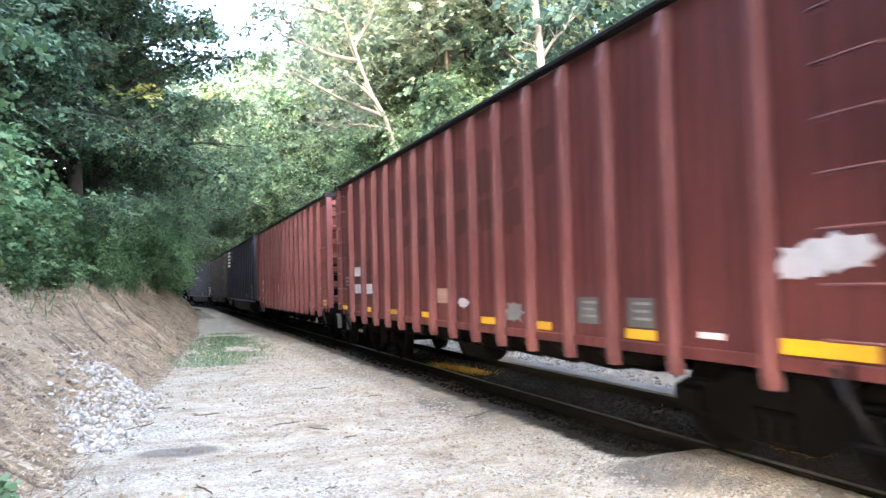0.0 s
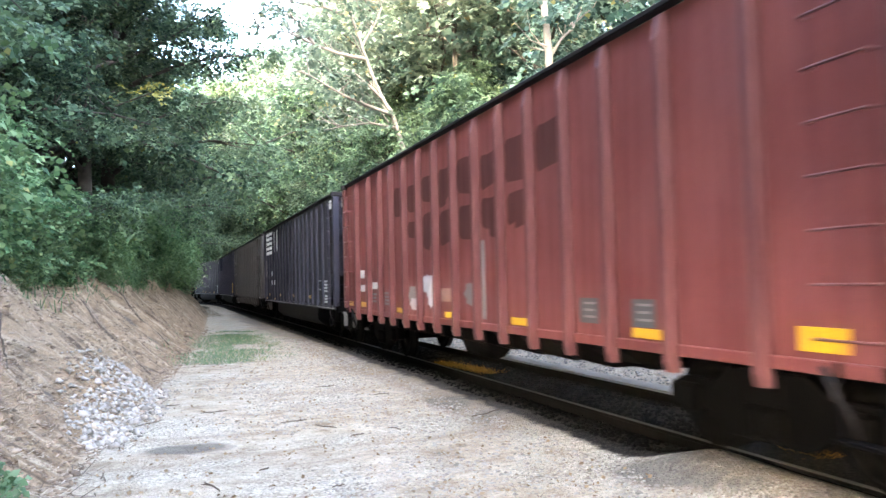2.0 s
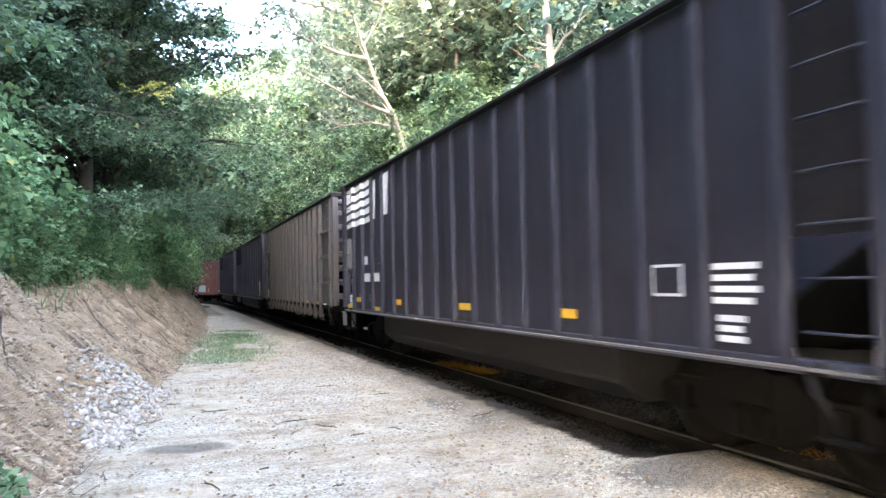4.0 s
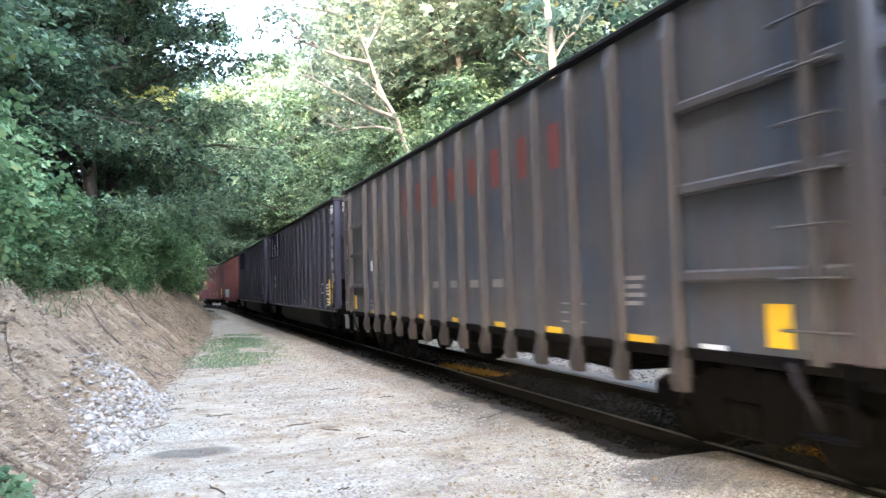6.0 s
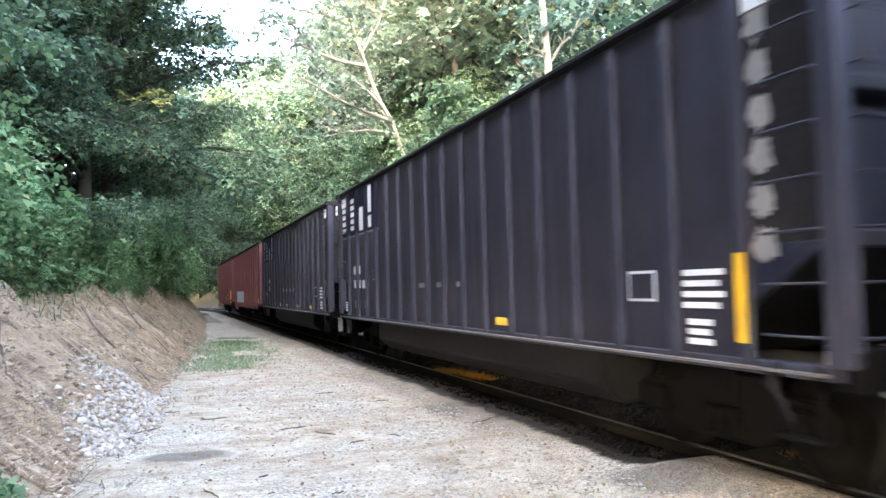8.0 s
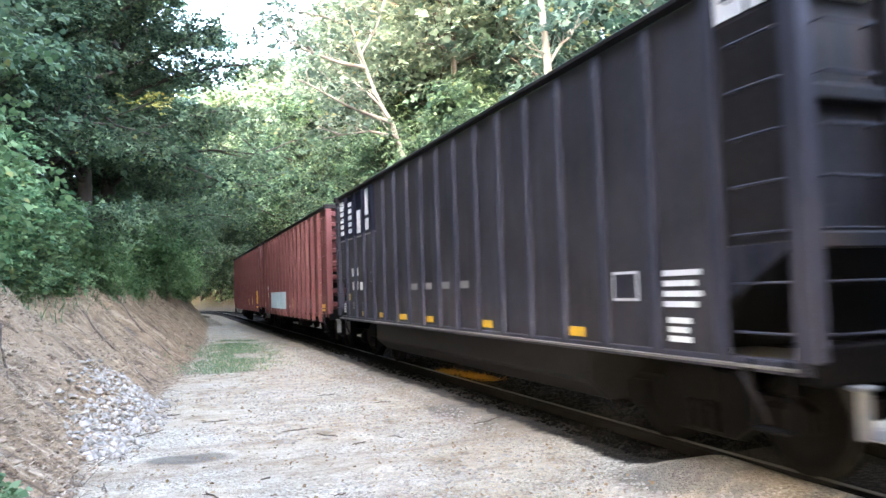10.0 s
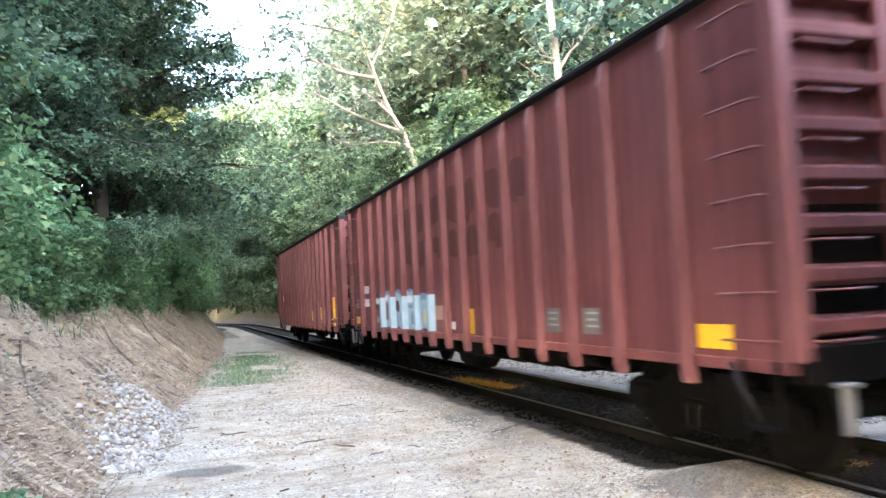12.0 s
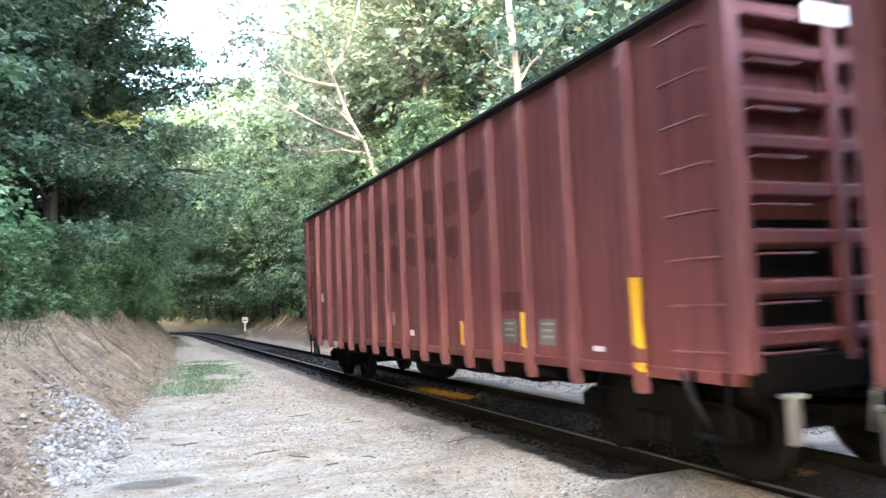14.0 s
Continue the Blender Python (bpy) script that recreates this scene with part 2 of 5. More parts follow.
def land(x, y):
    """Height of the ground."""
    x, y = np.asarray(x, float), np.asarray(y, float)
    u = x - bend(y)
    z = -0.20 + 0.03 * vnoise(x, y, 2.5) + 0.016 * vnoise(x, y, 0.5) + 0.008 * vnoise(x, y, 0.17)
    # wheel ruts and the worn gravel drive
    z = z - 0.02 * np.exp(-((u - 1.1) / 0.35) ** 2) - 0.02 * np.exp(-((u - 2.7) / 0.35) ** 2)
    # shoulder under the rails
    z = z + 0.05 * smooth(3.7, 4.5, u) * (1 - smooth(6.8, 7.6, u))
    # pale gravel packed against the near rail
    z = z + 0.15 * smooth(3.95, 4.35, u) * (1 - smooth(4.73, 4.80, u)) * (1 - smooth(5.5, 6.3, y))
    # left cut bank, then the wooded slope
    d = toe_left(y) - u + 0.35 * vnoise(x, y, 3.0) + 0.15 * vnoise(x, y, 0.9)
    steep = np.interp(y, [0, 20, 50], [0.80, 0.85, 1.0])
    crest = np.interp(y, [0, 20, 34, 60], [1.95, 2.0, 2.35, 2.45])
    bank = np.where(d > 0, np.minimum(d * steep, crest + 0.2 * np.maximum(d - 2.35, 0)), 0)
    bank = bank * (1 + 0.22 * vnoise(x, y * 0.4, 0.55) * (d > 0.1)) + smooth(0.1, 0.6, d) * (0.10 * vnoise(x, y, 0.22) + 0.30 * vnoise(y * 1.0 + 0.5 * x, x * 0.15, 0.7))
    # gullies washed down the face of the bank
    for (ax, ay), (bx, by), w in GULLIES:
        bank = bank - 1.1 * w * np.exp(-(gully_gap(x, y, ax, ay, bx, by, w) / w) ** 2) * smooth(0.05, 0.4, d)
    z = z + np.minimum(bank, 16)
    # far side: gravel shelf, then a hillside
    e = u - np.interp(y, [0, 15, 30, 40, 70, 120], [9.6, 9.2, 8.6, 8.0, 7.9, 7.9]) + 0.6 * vnoise(x, y, 4.0)
    hill = np.where(e > 0, np.minimum(e * 0.62, 4.5 + 0.30 * np.maximum(e - 7.3, 0)), 0)
    z = z + np.minimum(hill * (1 + 0.2 * vnoise(x, y, 1.6)), 20) + 0.35 * np.exp(-((u - 8.3) / 0.55) ** 2 - ((y - 11.5) / 2.6) ** 2)
    return z


def ground_mat():
    m, n, l, b = material("ground_surface", 0.92)
    at = n.new("ShaderNodeAttribute")
    at.attribute_name = "cover"
    sep = n.new("ShaderNodeSeparateColor")
    l.new(at.outputs["Color"], sep.inputs[0])
    big = noise_tex(n, l, 0.55, 5)
    med = noise_tex(n, l, 3.0, 6, 0.65)
    fine = noise_tex(n, l, 26, 5, 0.7)
    vor = n.new("ShaderNodeTexVoronoi")
    vor.inputs["Scale"].default_value = 42
    tc = n.new("ShaderNodeTexCoord")
    l.new(tc.outputs["Object"], vor.inputs["Vector"])
    bw = n.new("ShaderNodeRGBToBW")
    l.new(vor.outputs["Color"], bw.inputs[0])
    gravel = ramp(n, l, bw.outputs[0], [(0.08, (0.11, 0.098, 0.080)), (0.3, (0.31, 0.272, 0.212)), (0.6, (0.46, 0.415, 0.335)), (0.95, (0.64, 0.59, 0.50))])
    dirt = ramp(n, l, med, [(0.3, (0.20, 0.15, 0.10)), (0.5, (0.41, 0.338, 0.247)), (0.75, (0.54, 0.465, 0.36))])
    drive = mix(n, l, ramp(n, l, big, [(0.36, (0, 0, 0)), (0.56, (1, 1, 1))]), gravel, dirt)
    drive = mix(n, l, ramp(n, l, med, [(0.5, (0, 0, 0)), (0.8, (0.55,) * 3)]), drive, (0.50, 0.45, 0.37))
    track = noise_tex(n, l, 1.3, 6, 0.7, (0.30, 2.0, 1.0))
    drive = mix(n, l, ramp(n, l, track, [(0.50, (0, 0, 0)), (0.66, (0.62,) * 3)]), drive, (0.25, 0.20, 0.145))
    drive = mix(n, l, ramp(n, l, track, [(0.30, (0.55,) * 3), (0.44, (0, 0, 0))]), drive, (0.55, 0.50, 0.42))
    soil = ramp(n, l, med, [(0.30, (0.060, 0.037, 0.023)), (0.47, (0.25, 0.172, 0.105)), (0.75, (0.48, 0.362, 0.245))])
    soil = mix(n, l, ramp(n, l, big, [(0.4, (0, 0, 0)), (0.65, (0.6,) * 3)]), soil, (0.33, 0.24, 0.16))
    rill = noise_tex(n, l, 1.5, 5, 0.62, (0.42, 2.6, 0.5))
    # dark streaks put the rills' shadows into the soil colour
    soil = mix(n, l, ramp(n, l, rill, [(0.34, (0.85,) * 3), (0.46, (0, 0, 0))]), soil, (0.060, 0.038, 0.025))
    soil = mix(n, l, ramp(n, l, rill, [(0.55, (0, 0, 0)), (0.66, (0.75,) * 3)]), soil, (0.47, 0.375, 0.275))
    litter = ramp(n, l, med, [(0.3, (0.035, 0.035, 0.02)), (0.6, (0.08, 0.065, 0.035)), (0.8, (0.06, 0.09, 0.03))])
    # ballast ramp near-black, with the shade beneath the train coloured in
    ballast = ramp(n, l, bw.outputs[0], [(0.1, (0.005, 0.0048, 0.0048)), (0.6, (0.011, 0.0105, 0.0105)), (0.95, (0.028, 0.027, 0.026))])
    edge = lambda k: ramp(n, l, maths(n, l, "ADD", sep.outputs[k], maths(n, l, "MULTIPLY", maths(n, l, "SUBTRACT", med, 0.5), 0.7)), [(0.42, (0, 0, 0)), (0.58, (1, 1, 1))])
    c = mix(n, l, edge(0), drive, soil)
    c = mix(n, l, edge(1), c, litter)
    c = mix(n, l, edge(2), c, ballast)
    c = mix(n, l, ramp(n, l, fine, [(0.35, (0.75,) * 3), (0.55, (0, 0, 0))]), c, mix(n, l, 0.5, c, (0.1, 0.085, 0.07)))
    # ground stains and painted shade both darken through this one mask
    stain_at = n.new("ShaderNodeAttribute")
    stain_at.attribute_name = "stain_shade"
    c = mix(n, l, ramp(n, l, maths(n, l, "ADD", stain_at.outputs["Fac"], maths(n, l, "MULTIPLY", maths(n, l, "SUBTRACT", med, 0.5), 1.1)), [(0.3, (0, 0, 0)), (0.7, (0.75,) * 3)]), c, (0.10, 0.088, 0.078))
    l.new(c, b.inputs["Base Color"])
    b.inputs["Specular IOR Level"].default_value = 0.1
    bump(n, l, b, maths(n, l, "ADD", maths(n, l, "MULTIPLY", vor.outputs["Distance"], 0.7), maths(n, l, "ADD", fine, med)), 0.9, 0.05)
    return m


def steps(*runs):
    out = [runs[0][0]]
    for a, b, d in runs:
        k = max(1, round((b - a) / d))
        out += [a + (b - a) * i / k for i in range(1, k + 1)]
    return np.array(out)


def mesh_from(name, verts, faces, mats=(), smooth_faces=False):
    me = bpy.data.meshes.new(name)
    me.from_pydata(verts, [], faces)
    for m in mats:
        me.materials.append(m)
    if smooth_faces:
        me.polygons.foreach_set("use_smooth", [True] * len(me.polygons))
    me.update()
    return me


def quads_mesh(name, v, mat, per=4):
    """A mesh of loose quads from an (n*4, 3) array."""
    me = bpy.data.meshes.new(name)
    n = len(v) // per
    me.vertices.add(len(v))
    me.vertices.foreach_set("co", np.ascontiguousarray(v, dtype=np.float32).ravel())
    me.loops.add(n * per)
    me.loops.foreach_set("vertex_index", np.arange(n * per, dtype=np.int32))
    me.polygons.add(n)
    me.polygons.foreach_set("loop_start", np.arange(0, n * per, per, dtype=np.int32))
    me.materials.append(mat)
    me.update(calc_edges=True)
    return me


def build_ground():
    xs = steps((-420, -60, 30), (-60, -14, 2.5), (-14, -4, 0.5), (-4, 9.5, 0.075), (9.5, 16, 0.4), (16, 60, 2.5), (60, 420, 30))
    ys = steps((-200, -20, 15), (-20, 2, 1.0), (2, 20, 0.085), (20, 40, 0.22), (40, 80, 0.5), (80, 160, 2.0), (160, 700, 30))
    gx, gy = np.meshgrid(xs, ys)
    gz = land(gx, gy)
    nx, ny = len(xs), len(ys)
    idx = np.arange(nx * ny).reshape(ny, nx)
    q = np.stack([idx[:-1, :-1], idx[:-1, 1:], idx[1:, 1:], idx[1:, :-1]], -1).reshape(-1)
    me = bpy.data.meshes.new("ground")
    me.vertices.add(nx * ny)
    me.vertices.foreach_set("co", np.stack([gx, gy, gz], -1).astype(np.float32).ravel())
    k = len(q) // 4
    me.loops.add(len(q))
    me.loops.foreach_set("vertex_index", q.astype(np.int32))
    me.polygons.add(k)
    me.polygons.foreach_set("loop_start", np.arange(0, k * 4, 4, dtype=np.int32))
    me.polygons.foreach_set("use_smooth", np.ones(k, dtype=bool))
    # what covers the ground: red soil, green litter, blue ballast
    u = gx - bend(gy)
    d = toe_left(gy) - u
    soil = smooth(-0.5, 0.35, d) + smooth(7.9, 8.4, u) * smooth(30, 38, gy) * (1 - smooth(60, 66, gy)) + smooth(9.3, 10.0, u)
    # litter colour also darkens the far shelf, the far drive and the bend
    litter = smooth(2.2, 3.2, d) + smooth(10.2, 11.6, u) + 0.5 * smooth(30, 38, gy) * smooth(7.5, 8.2, u) + 0.5 * smooth(36, 50, gy) * (1 - smooth(3.0, 3.8, u)) + smooth(64, 72, gy) * (smooth(7.2, 7.8, u) + 1 - smooth(3.0, 3.6, u))
    # the dark ballast colour runs on past the far rail at the near end
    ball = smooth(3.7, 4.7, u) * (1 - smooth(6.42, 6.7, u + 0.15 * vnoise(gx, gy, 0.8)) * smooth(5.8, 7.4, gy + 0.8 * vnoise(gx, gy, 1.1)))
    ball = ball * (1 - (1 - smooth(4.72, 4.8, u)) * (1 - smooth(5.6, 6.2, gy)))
    stain_shade = 1.5 * np.exp(-((gx - 0.15) / 0.42) ** 2 - ((gy - 8.85) / 0.25) ** 2) + 1.0 * np.exp(-((gx - 3.78) / 0.17) ** 2 - ((gy - 10.4) / 0.35) ** 2)
    stain_shade = stain_shade + 0.95 * np.exp(-((gx - 3.95) / 0.28) ** 2 - ((gy - 5.75) / 0.55) ** 2)
    # darker strip along the near rail
    stain_shade = stain_shade + 0.55 * smooth(2.9, 3.7, u + 0.5 * vnoise(gx, gy, 1.5)) * (1 - smooth(4.6, 4.8, u)) * smooth(6.5, 9.0, gy) * (1 - smooth(40, 60, gy))
    # shade in the gullies, painted as a dark line along each
    for (ax, ay), (bx, by), w in GULLIES:
        stain_shade = stain_shade + 0.85 * np.exp(-(gully_gap(gx, gy, ax, ay, bx, by, w) / (0.55 * w)) ** 2)
    # the train's shade on the packed gravel, put into its colour
    stain_shade = stain_shade + 0.58 * smooth(3.9, 4.2, u) * (1 - smooth(4.78, 4.84, u)) * (1 - smooth(5.6, 6.4, gy))
    # shelf beyond the far rail darkened in colour, in place of missing shade
    stain_shade = stain_shade + 0.7 * smooth(6.5, 6.8, u) * (1 - smooth(8.6, 9.4, u))
    ball = np.clip(ball, 0, 1)
    col = np.stack([np.clip(soil, 0, 1), np.clip(litter, 0, 1), ball, np.ones_like(ball)], -1)
    at = me.attributes.new("cover", "FLOAT_COLOR", "POINT")
    at.data.foreach_set("color", col.astype(np.float32).ravel())
    at = me.attributes.new("stain_shade", "FLOAT", "POINT")
    at.data.foreach_set("value", np.clip(stain_shade, 0, 1).astype(np.float32).ravel())
    me.materials.append(ground_mat())
    me.update(calc_edges=True)
    tagged(new("ground", me), "pale gravel drive, eroded soil bank and wooded slopes", "ground", kind="structure")


build_ground()


# ---------------------------------------------------------------- mesh helpers
def boxes(name, specs, mat, bevel=0.0):
    """One mesh of boxes (x0, x1, y0, y1, z0, z1)."""
    bm = bmesh.new()
    for x0, x1, y0, y1, z0, z1 in specs:
        v = [bm.verts.new(p) for p in itertools.product((x0, x1), (y0, y1), (z0, z1))]
        for f in ((0, 1, 3, 2), (4, 6, 7, 5), (0, 4, 5, 1), (2, 3, 7, 6), (0, 2, 6, 4), (1, 5, 7, 3)):
            bm.faces.new([v[i] for i in f])
    if bevel:
        bmesh.ops.bevel(bm, geom=bm.edges[:], offset=bevel, segments=1, affect="EDGES")
    me = bpy.data.meshes.new(name)
    bm.to_mesh(me)
    bm.free()
    me.materials.append(mat)
    return me


def extrude(name, outline, axis, a, b, mat, bevel=0.0):
    """A prism: outline in the two other axes, from a to b along axis (0, 1 or 2)."""
    bm = bmesh.new()
    put = {0: lambda p, w: (w, p[0], p[1]), 1: lambda p, w: (p[0], w, p[1]), 2: lambda p, w: (p[0], p[1], w)}[axis]
    lo, hi = [[bm.verts.new(put(p, w)) for p in outline] for w in (a, b)]
    bm.faces.new(lo)
    bm.faces.new(hi[::-1])
    for i in range(len(outline)):
        j = (i + 1) % len(outline)
        bm.faces.new((lo[j], lo[i], hi[i], hi[j]))
    bmesh.ops.recalc_face_normals(bm, faces=bm.faces[:])
    if bevel:
        bmesh.ops.bevel(bm, geom=bm.edges[:], offset=bevel, segments=1, affect="EDGES")
    me = bpy.data.meshes.new(name)
    bm.to_mesh(me)
    bm.free()
    me.materials.append(mat)
    return me


def tubes(name, runs, mat, sides=8, close=True):
    """Tapered tubes along lists of (point, radius), as one smooth mesh."""
    vs, fs = [], []
    for pts in runs:
        base = len(vs)
        for i, (p, r) in enumerate(pts):
            a = Vector(pts[max(i - 1, 0)][0])
            c = Vector(pts[min(i + 1, len(pts) - 1)][0])
            t = (c - a).normalized()
            s = t.orthogonal().normalized() if abs(t.z) > 0.95 else t.cross((0, 0, 1)).normalized()
            w = t.cross(s)
            for k in range(sides):
                an = 2 * math.pi * k / sides
                vs.append(tuple(Vector(p) + (s * math.cos(an) + w * math.sin(an)) * r))
        for i in range(len(pts) - 1):
            for k in range(sides):
                a, b = base + i * sides + k, base + i * sides + (k + 1) % sides
                fs.append((a, b, b + sides, a + sides))
        if close:
            fs.append(tuple(base + k for k in range(sides))[::-1])
            fs.append(tuple(base + (len(pts) - 1) * sides + k for k in range(sides)))
    return mesh_from(name, vs, fs, (mat,), True)


def part(name, me, parent, at=None, label=""):
    ob = new(name, me)
    ob.parent = parent
    if at is not None:
        ob.matrix_basis = at
    if label:
        ob["label"] = label
    return ob


# ---------------------------------------------------------------- railway track
def build_track():
    track = tagged(new("railway_track"), "single railway track of worn steel rails on dark ballast", "railway track", kind="structure")
    prof = [(-0.07, -0.17), (0.07, -0.17), (0.07, -0.155), (0.012, -0.135), (0.012, -0.045), (0.036, -0.03), (0.036, -0.006)]
    prof = prof + [(-x, z) for x, z in prof[::-1]]
    ys = list(np.arange(-24, 72, 8.0)) + list(np.arange(72, 190, 3.0))
    for side in (-1, 1):
        vs, fs, n = [], [], len(prof)
        for y in ys:
            m = track_pose(y)
            vs += [tuple(m @ Vector((side * GAUGE / 2 + x, 0, z))) for x, z in prof]
        for i in range(len(ys) - 1):
            for k in range(n):
                a, b = i * n + k, i * n + (k + 1) % n
                fs.append((a, b, b + n, a + n))
        rail = part("rail", mesh_from("rail", vs, fs, (RAIL_SIDE,)), track)
        vs, fs = [], []
        for y in ys:
            m = track_pose(y)
            vs += [tuple(m @ Vector((side * GAUGE / 2 + x, 0, z))) for x, z in ((-0.03, -0.0055), (0.03, -0.0055), (0.026, 0), (-0.026, 0))]
        for i in range(len(ys) - 1):
            for k in range(4):
                a, b = i * 4 + k, i * 4 + (k + 1) % 4
                fs.append((a, b, b + 4, a + 4))
        part("running_surface", mesh_from("running_surface", vs, fs, (RAIL_TOP,)), rail, label="polished steel rail head")
    tie = boxes("sleeper", [(-1.25, 1.25, -0.11, 0.11, -0.33, -0.172)], TIE, 0.012)
    for i in range(150):
        s = 1.0 + i * 0.53
        part("sleeper", tie, track, track_pose(s) @ pose(random.uniform(-0.03, 0.03), 0, 0, 0, 0, random.uniform(-1.2, 1.2)))


build_track()


def crossing_board():
    """Pale weathered board laid beside the far rail, its near end broken."""
    me = extrude("crossing_board", [(6.43, 7.75), (6.60, 7.62), (6.80, 7.95), (6.80, 15.5), (6.43, 15.5)], 2, -0.20, -0.005, BOARD, 0.012)
    tagged(new("crossing_board", me), "pale weathered crossing board beside the far rail", "crossing board")


crossing_board()


# ---------------------------------------------------------------- the train
HALF, SIDE, TOP = 7.5, 1.58, 4.0     # half length, half width over ribs, height over rail
WHEEL_R, SHEET = 0.457, 1.47
moving_cars, rolling = [], []


def wheelset_mesh():
    vs, fs = [], []
    prof = [(-0.9, 0.075), (-0.82, 0.075), (-0.80, 0.17), (-0.79, 0.18), (-0.785, 0.36), (-0.82, 0.385), (-0.82, 0.452), (-0.715, 0.457),
            (-0.69, 0.485), (-0.675, 0.48), (-0.68, 0.37), (-0.74, 0.33), (-0.745, 0.17), (-0.68, 0.15), (-0.66, 0.085)]
    prof = prof + [(-x, r) for x, r in prof[::-1]]
    k = 20
    for x, r in prof:
        vs += [(x, r * math.cos(2 * math.pi * i / k), r * math.sin(2 * math.pi * i / k)) for i in range(k)]
    for j in range(len(prof) - 1):
        for i in range(k):
            a, b = j * k + i, j * k + (i + 1) % k
            fs.append((a, b, b + k, a + k))
    fs += [tuple(range(k))[::-1], tuple((len(prof) - 1) * k + i for i in range(k))]
    # lightening marks on the plate, so that the turning shows
    me = mesh_from("wheelset", vs, fs, (UNDER, TREAD), False)
    for p in me.polygons:
        c = p.center
        if math.hypot(c.y, c.z) > 0.43 and 0.68 < abs(c.x) < 0.80 and abs(p.normal.x) < 0.5:
            p.material_index = 1
        p.use_smooth = len(p.vertices) == 4
    return me


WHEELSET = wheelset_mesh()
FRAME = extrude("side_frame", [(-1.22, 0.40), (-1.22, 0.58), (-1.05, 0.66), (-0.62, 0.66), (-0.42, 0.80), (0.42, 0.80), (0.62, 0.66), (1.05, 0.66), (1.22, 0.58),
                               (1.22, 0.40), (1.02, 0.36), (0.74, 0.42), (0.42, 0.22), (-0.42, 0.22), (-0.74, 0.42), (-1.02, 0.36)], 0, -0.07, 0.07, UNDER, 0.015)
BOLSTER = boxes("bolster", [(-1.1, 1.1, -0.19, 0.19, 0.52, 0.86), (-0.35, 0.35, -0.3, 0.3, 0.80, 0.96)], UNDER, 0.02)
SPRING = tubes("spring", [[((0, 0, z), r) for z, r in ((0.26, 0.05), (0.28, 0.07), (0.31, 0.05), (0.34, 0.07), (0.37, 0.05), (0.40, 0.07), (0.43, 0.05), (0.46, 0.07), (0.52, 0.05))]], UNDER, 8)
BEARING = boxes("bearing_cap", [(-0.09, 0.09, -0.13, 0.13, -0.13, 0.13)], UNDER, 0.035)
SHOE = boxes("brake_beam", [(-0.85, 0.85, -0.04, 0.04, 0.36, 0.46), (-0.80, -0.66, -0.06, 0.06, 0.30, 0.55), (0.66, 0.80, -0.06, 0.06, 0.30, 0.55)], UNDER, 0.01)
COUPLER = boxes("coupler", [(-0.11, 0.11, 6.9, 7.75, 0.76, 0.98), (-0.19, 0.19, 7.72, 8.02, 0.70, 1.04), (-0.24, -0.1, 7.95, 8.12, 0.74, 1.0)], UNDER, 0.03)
HOSE = tubes("air_hose", [[((0.35, 7.5, 0.85), 0.03), ((0.33, 7.72, 0.78), 0.03), ((0.25, 7.9, 0.55), 0.03), ((0.15, 8.03, 0.45), 0.03)]], UNDER, 6)
LEVER = tubes("cut_lever", [[((-1.45, 7.58, 0.98), 0.014), ((-0.9, 7.62, 0.96), 0.014), ((-0.5, 7.68, 1.05), 0.014), ((-0.1, 7.75, 1.06), 0.014)],
                            [((-1.45, 7.58, 0.98), 0.014), ((-1.45, 7.62, 0.72), 0.014)]], BARE_STEEL, 6)
STEP = boxes("sill_step", [(-1.53, -1.50, -0.20, -0.165, 0.50, 1.0), (-1.53, -1.50, 0.165, 0.20, 0.50, 1.0), (-1.56, -1.45, -0.20, 0.20, 0.48, 0.51)], UNDER, 0.006)
RUNGS = {m.name: tubes("rung", [[((0.09, -0.24, 0), 0.011), ((0.0, -0.24, 0), 0.011), ((0.0, 0.24, 0), 0.011), ((0.09, 0.24, 0), 0.011)]], m, 6) for m in (RED_RIB, BLACK_RIB, GREY_RIB)}
CORNER_PLATE = boxes("corner_plate", [(-0.065, 0.065, -0.015, 0.015, -0.16, 0.17), (-0.09, 0.09, -0.05, 0.05, 0.17, 0.20)], PLATE_STEEL, 0.006)
BRACE = tubes("step_brace", [[((-1.52, 0.0, 0.96), 0.028), ((-1.54, -0.12, 0.78), 0.026), ((-1.50, -0.2, 0.62), 0.022), ((-1.46, -0.2, 0.52), 0.02)]], COAL_EDGE, 6)
RESERVOIR = tubes("air_reservoir", [[((0, -0.55, 0), 0.05), ((0, -0.5, 0), 0.19), ((0, -0.44, 0), 0.22), ((0, 0.44, 0), 0.22), ((0, 0.5, 0), 0.19), ((0, 0.55, 0), 0.05)]], UNDER, 12)
ROD = tubes("brake_rod", [[((-0.9, -4.4, 0.78), 0.018), ((-0.95, -2.0, 0.62), 0.018), ((-0.95, -1.2, 0.62), 0.018), ((-0.3, 1.4, 0.8), 0.018)],
                          [((-0.95, -1.6, 0.62), 0.02), ((-0.95, -1.6, 0.95), 0.02)]], UNDER, 6)


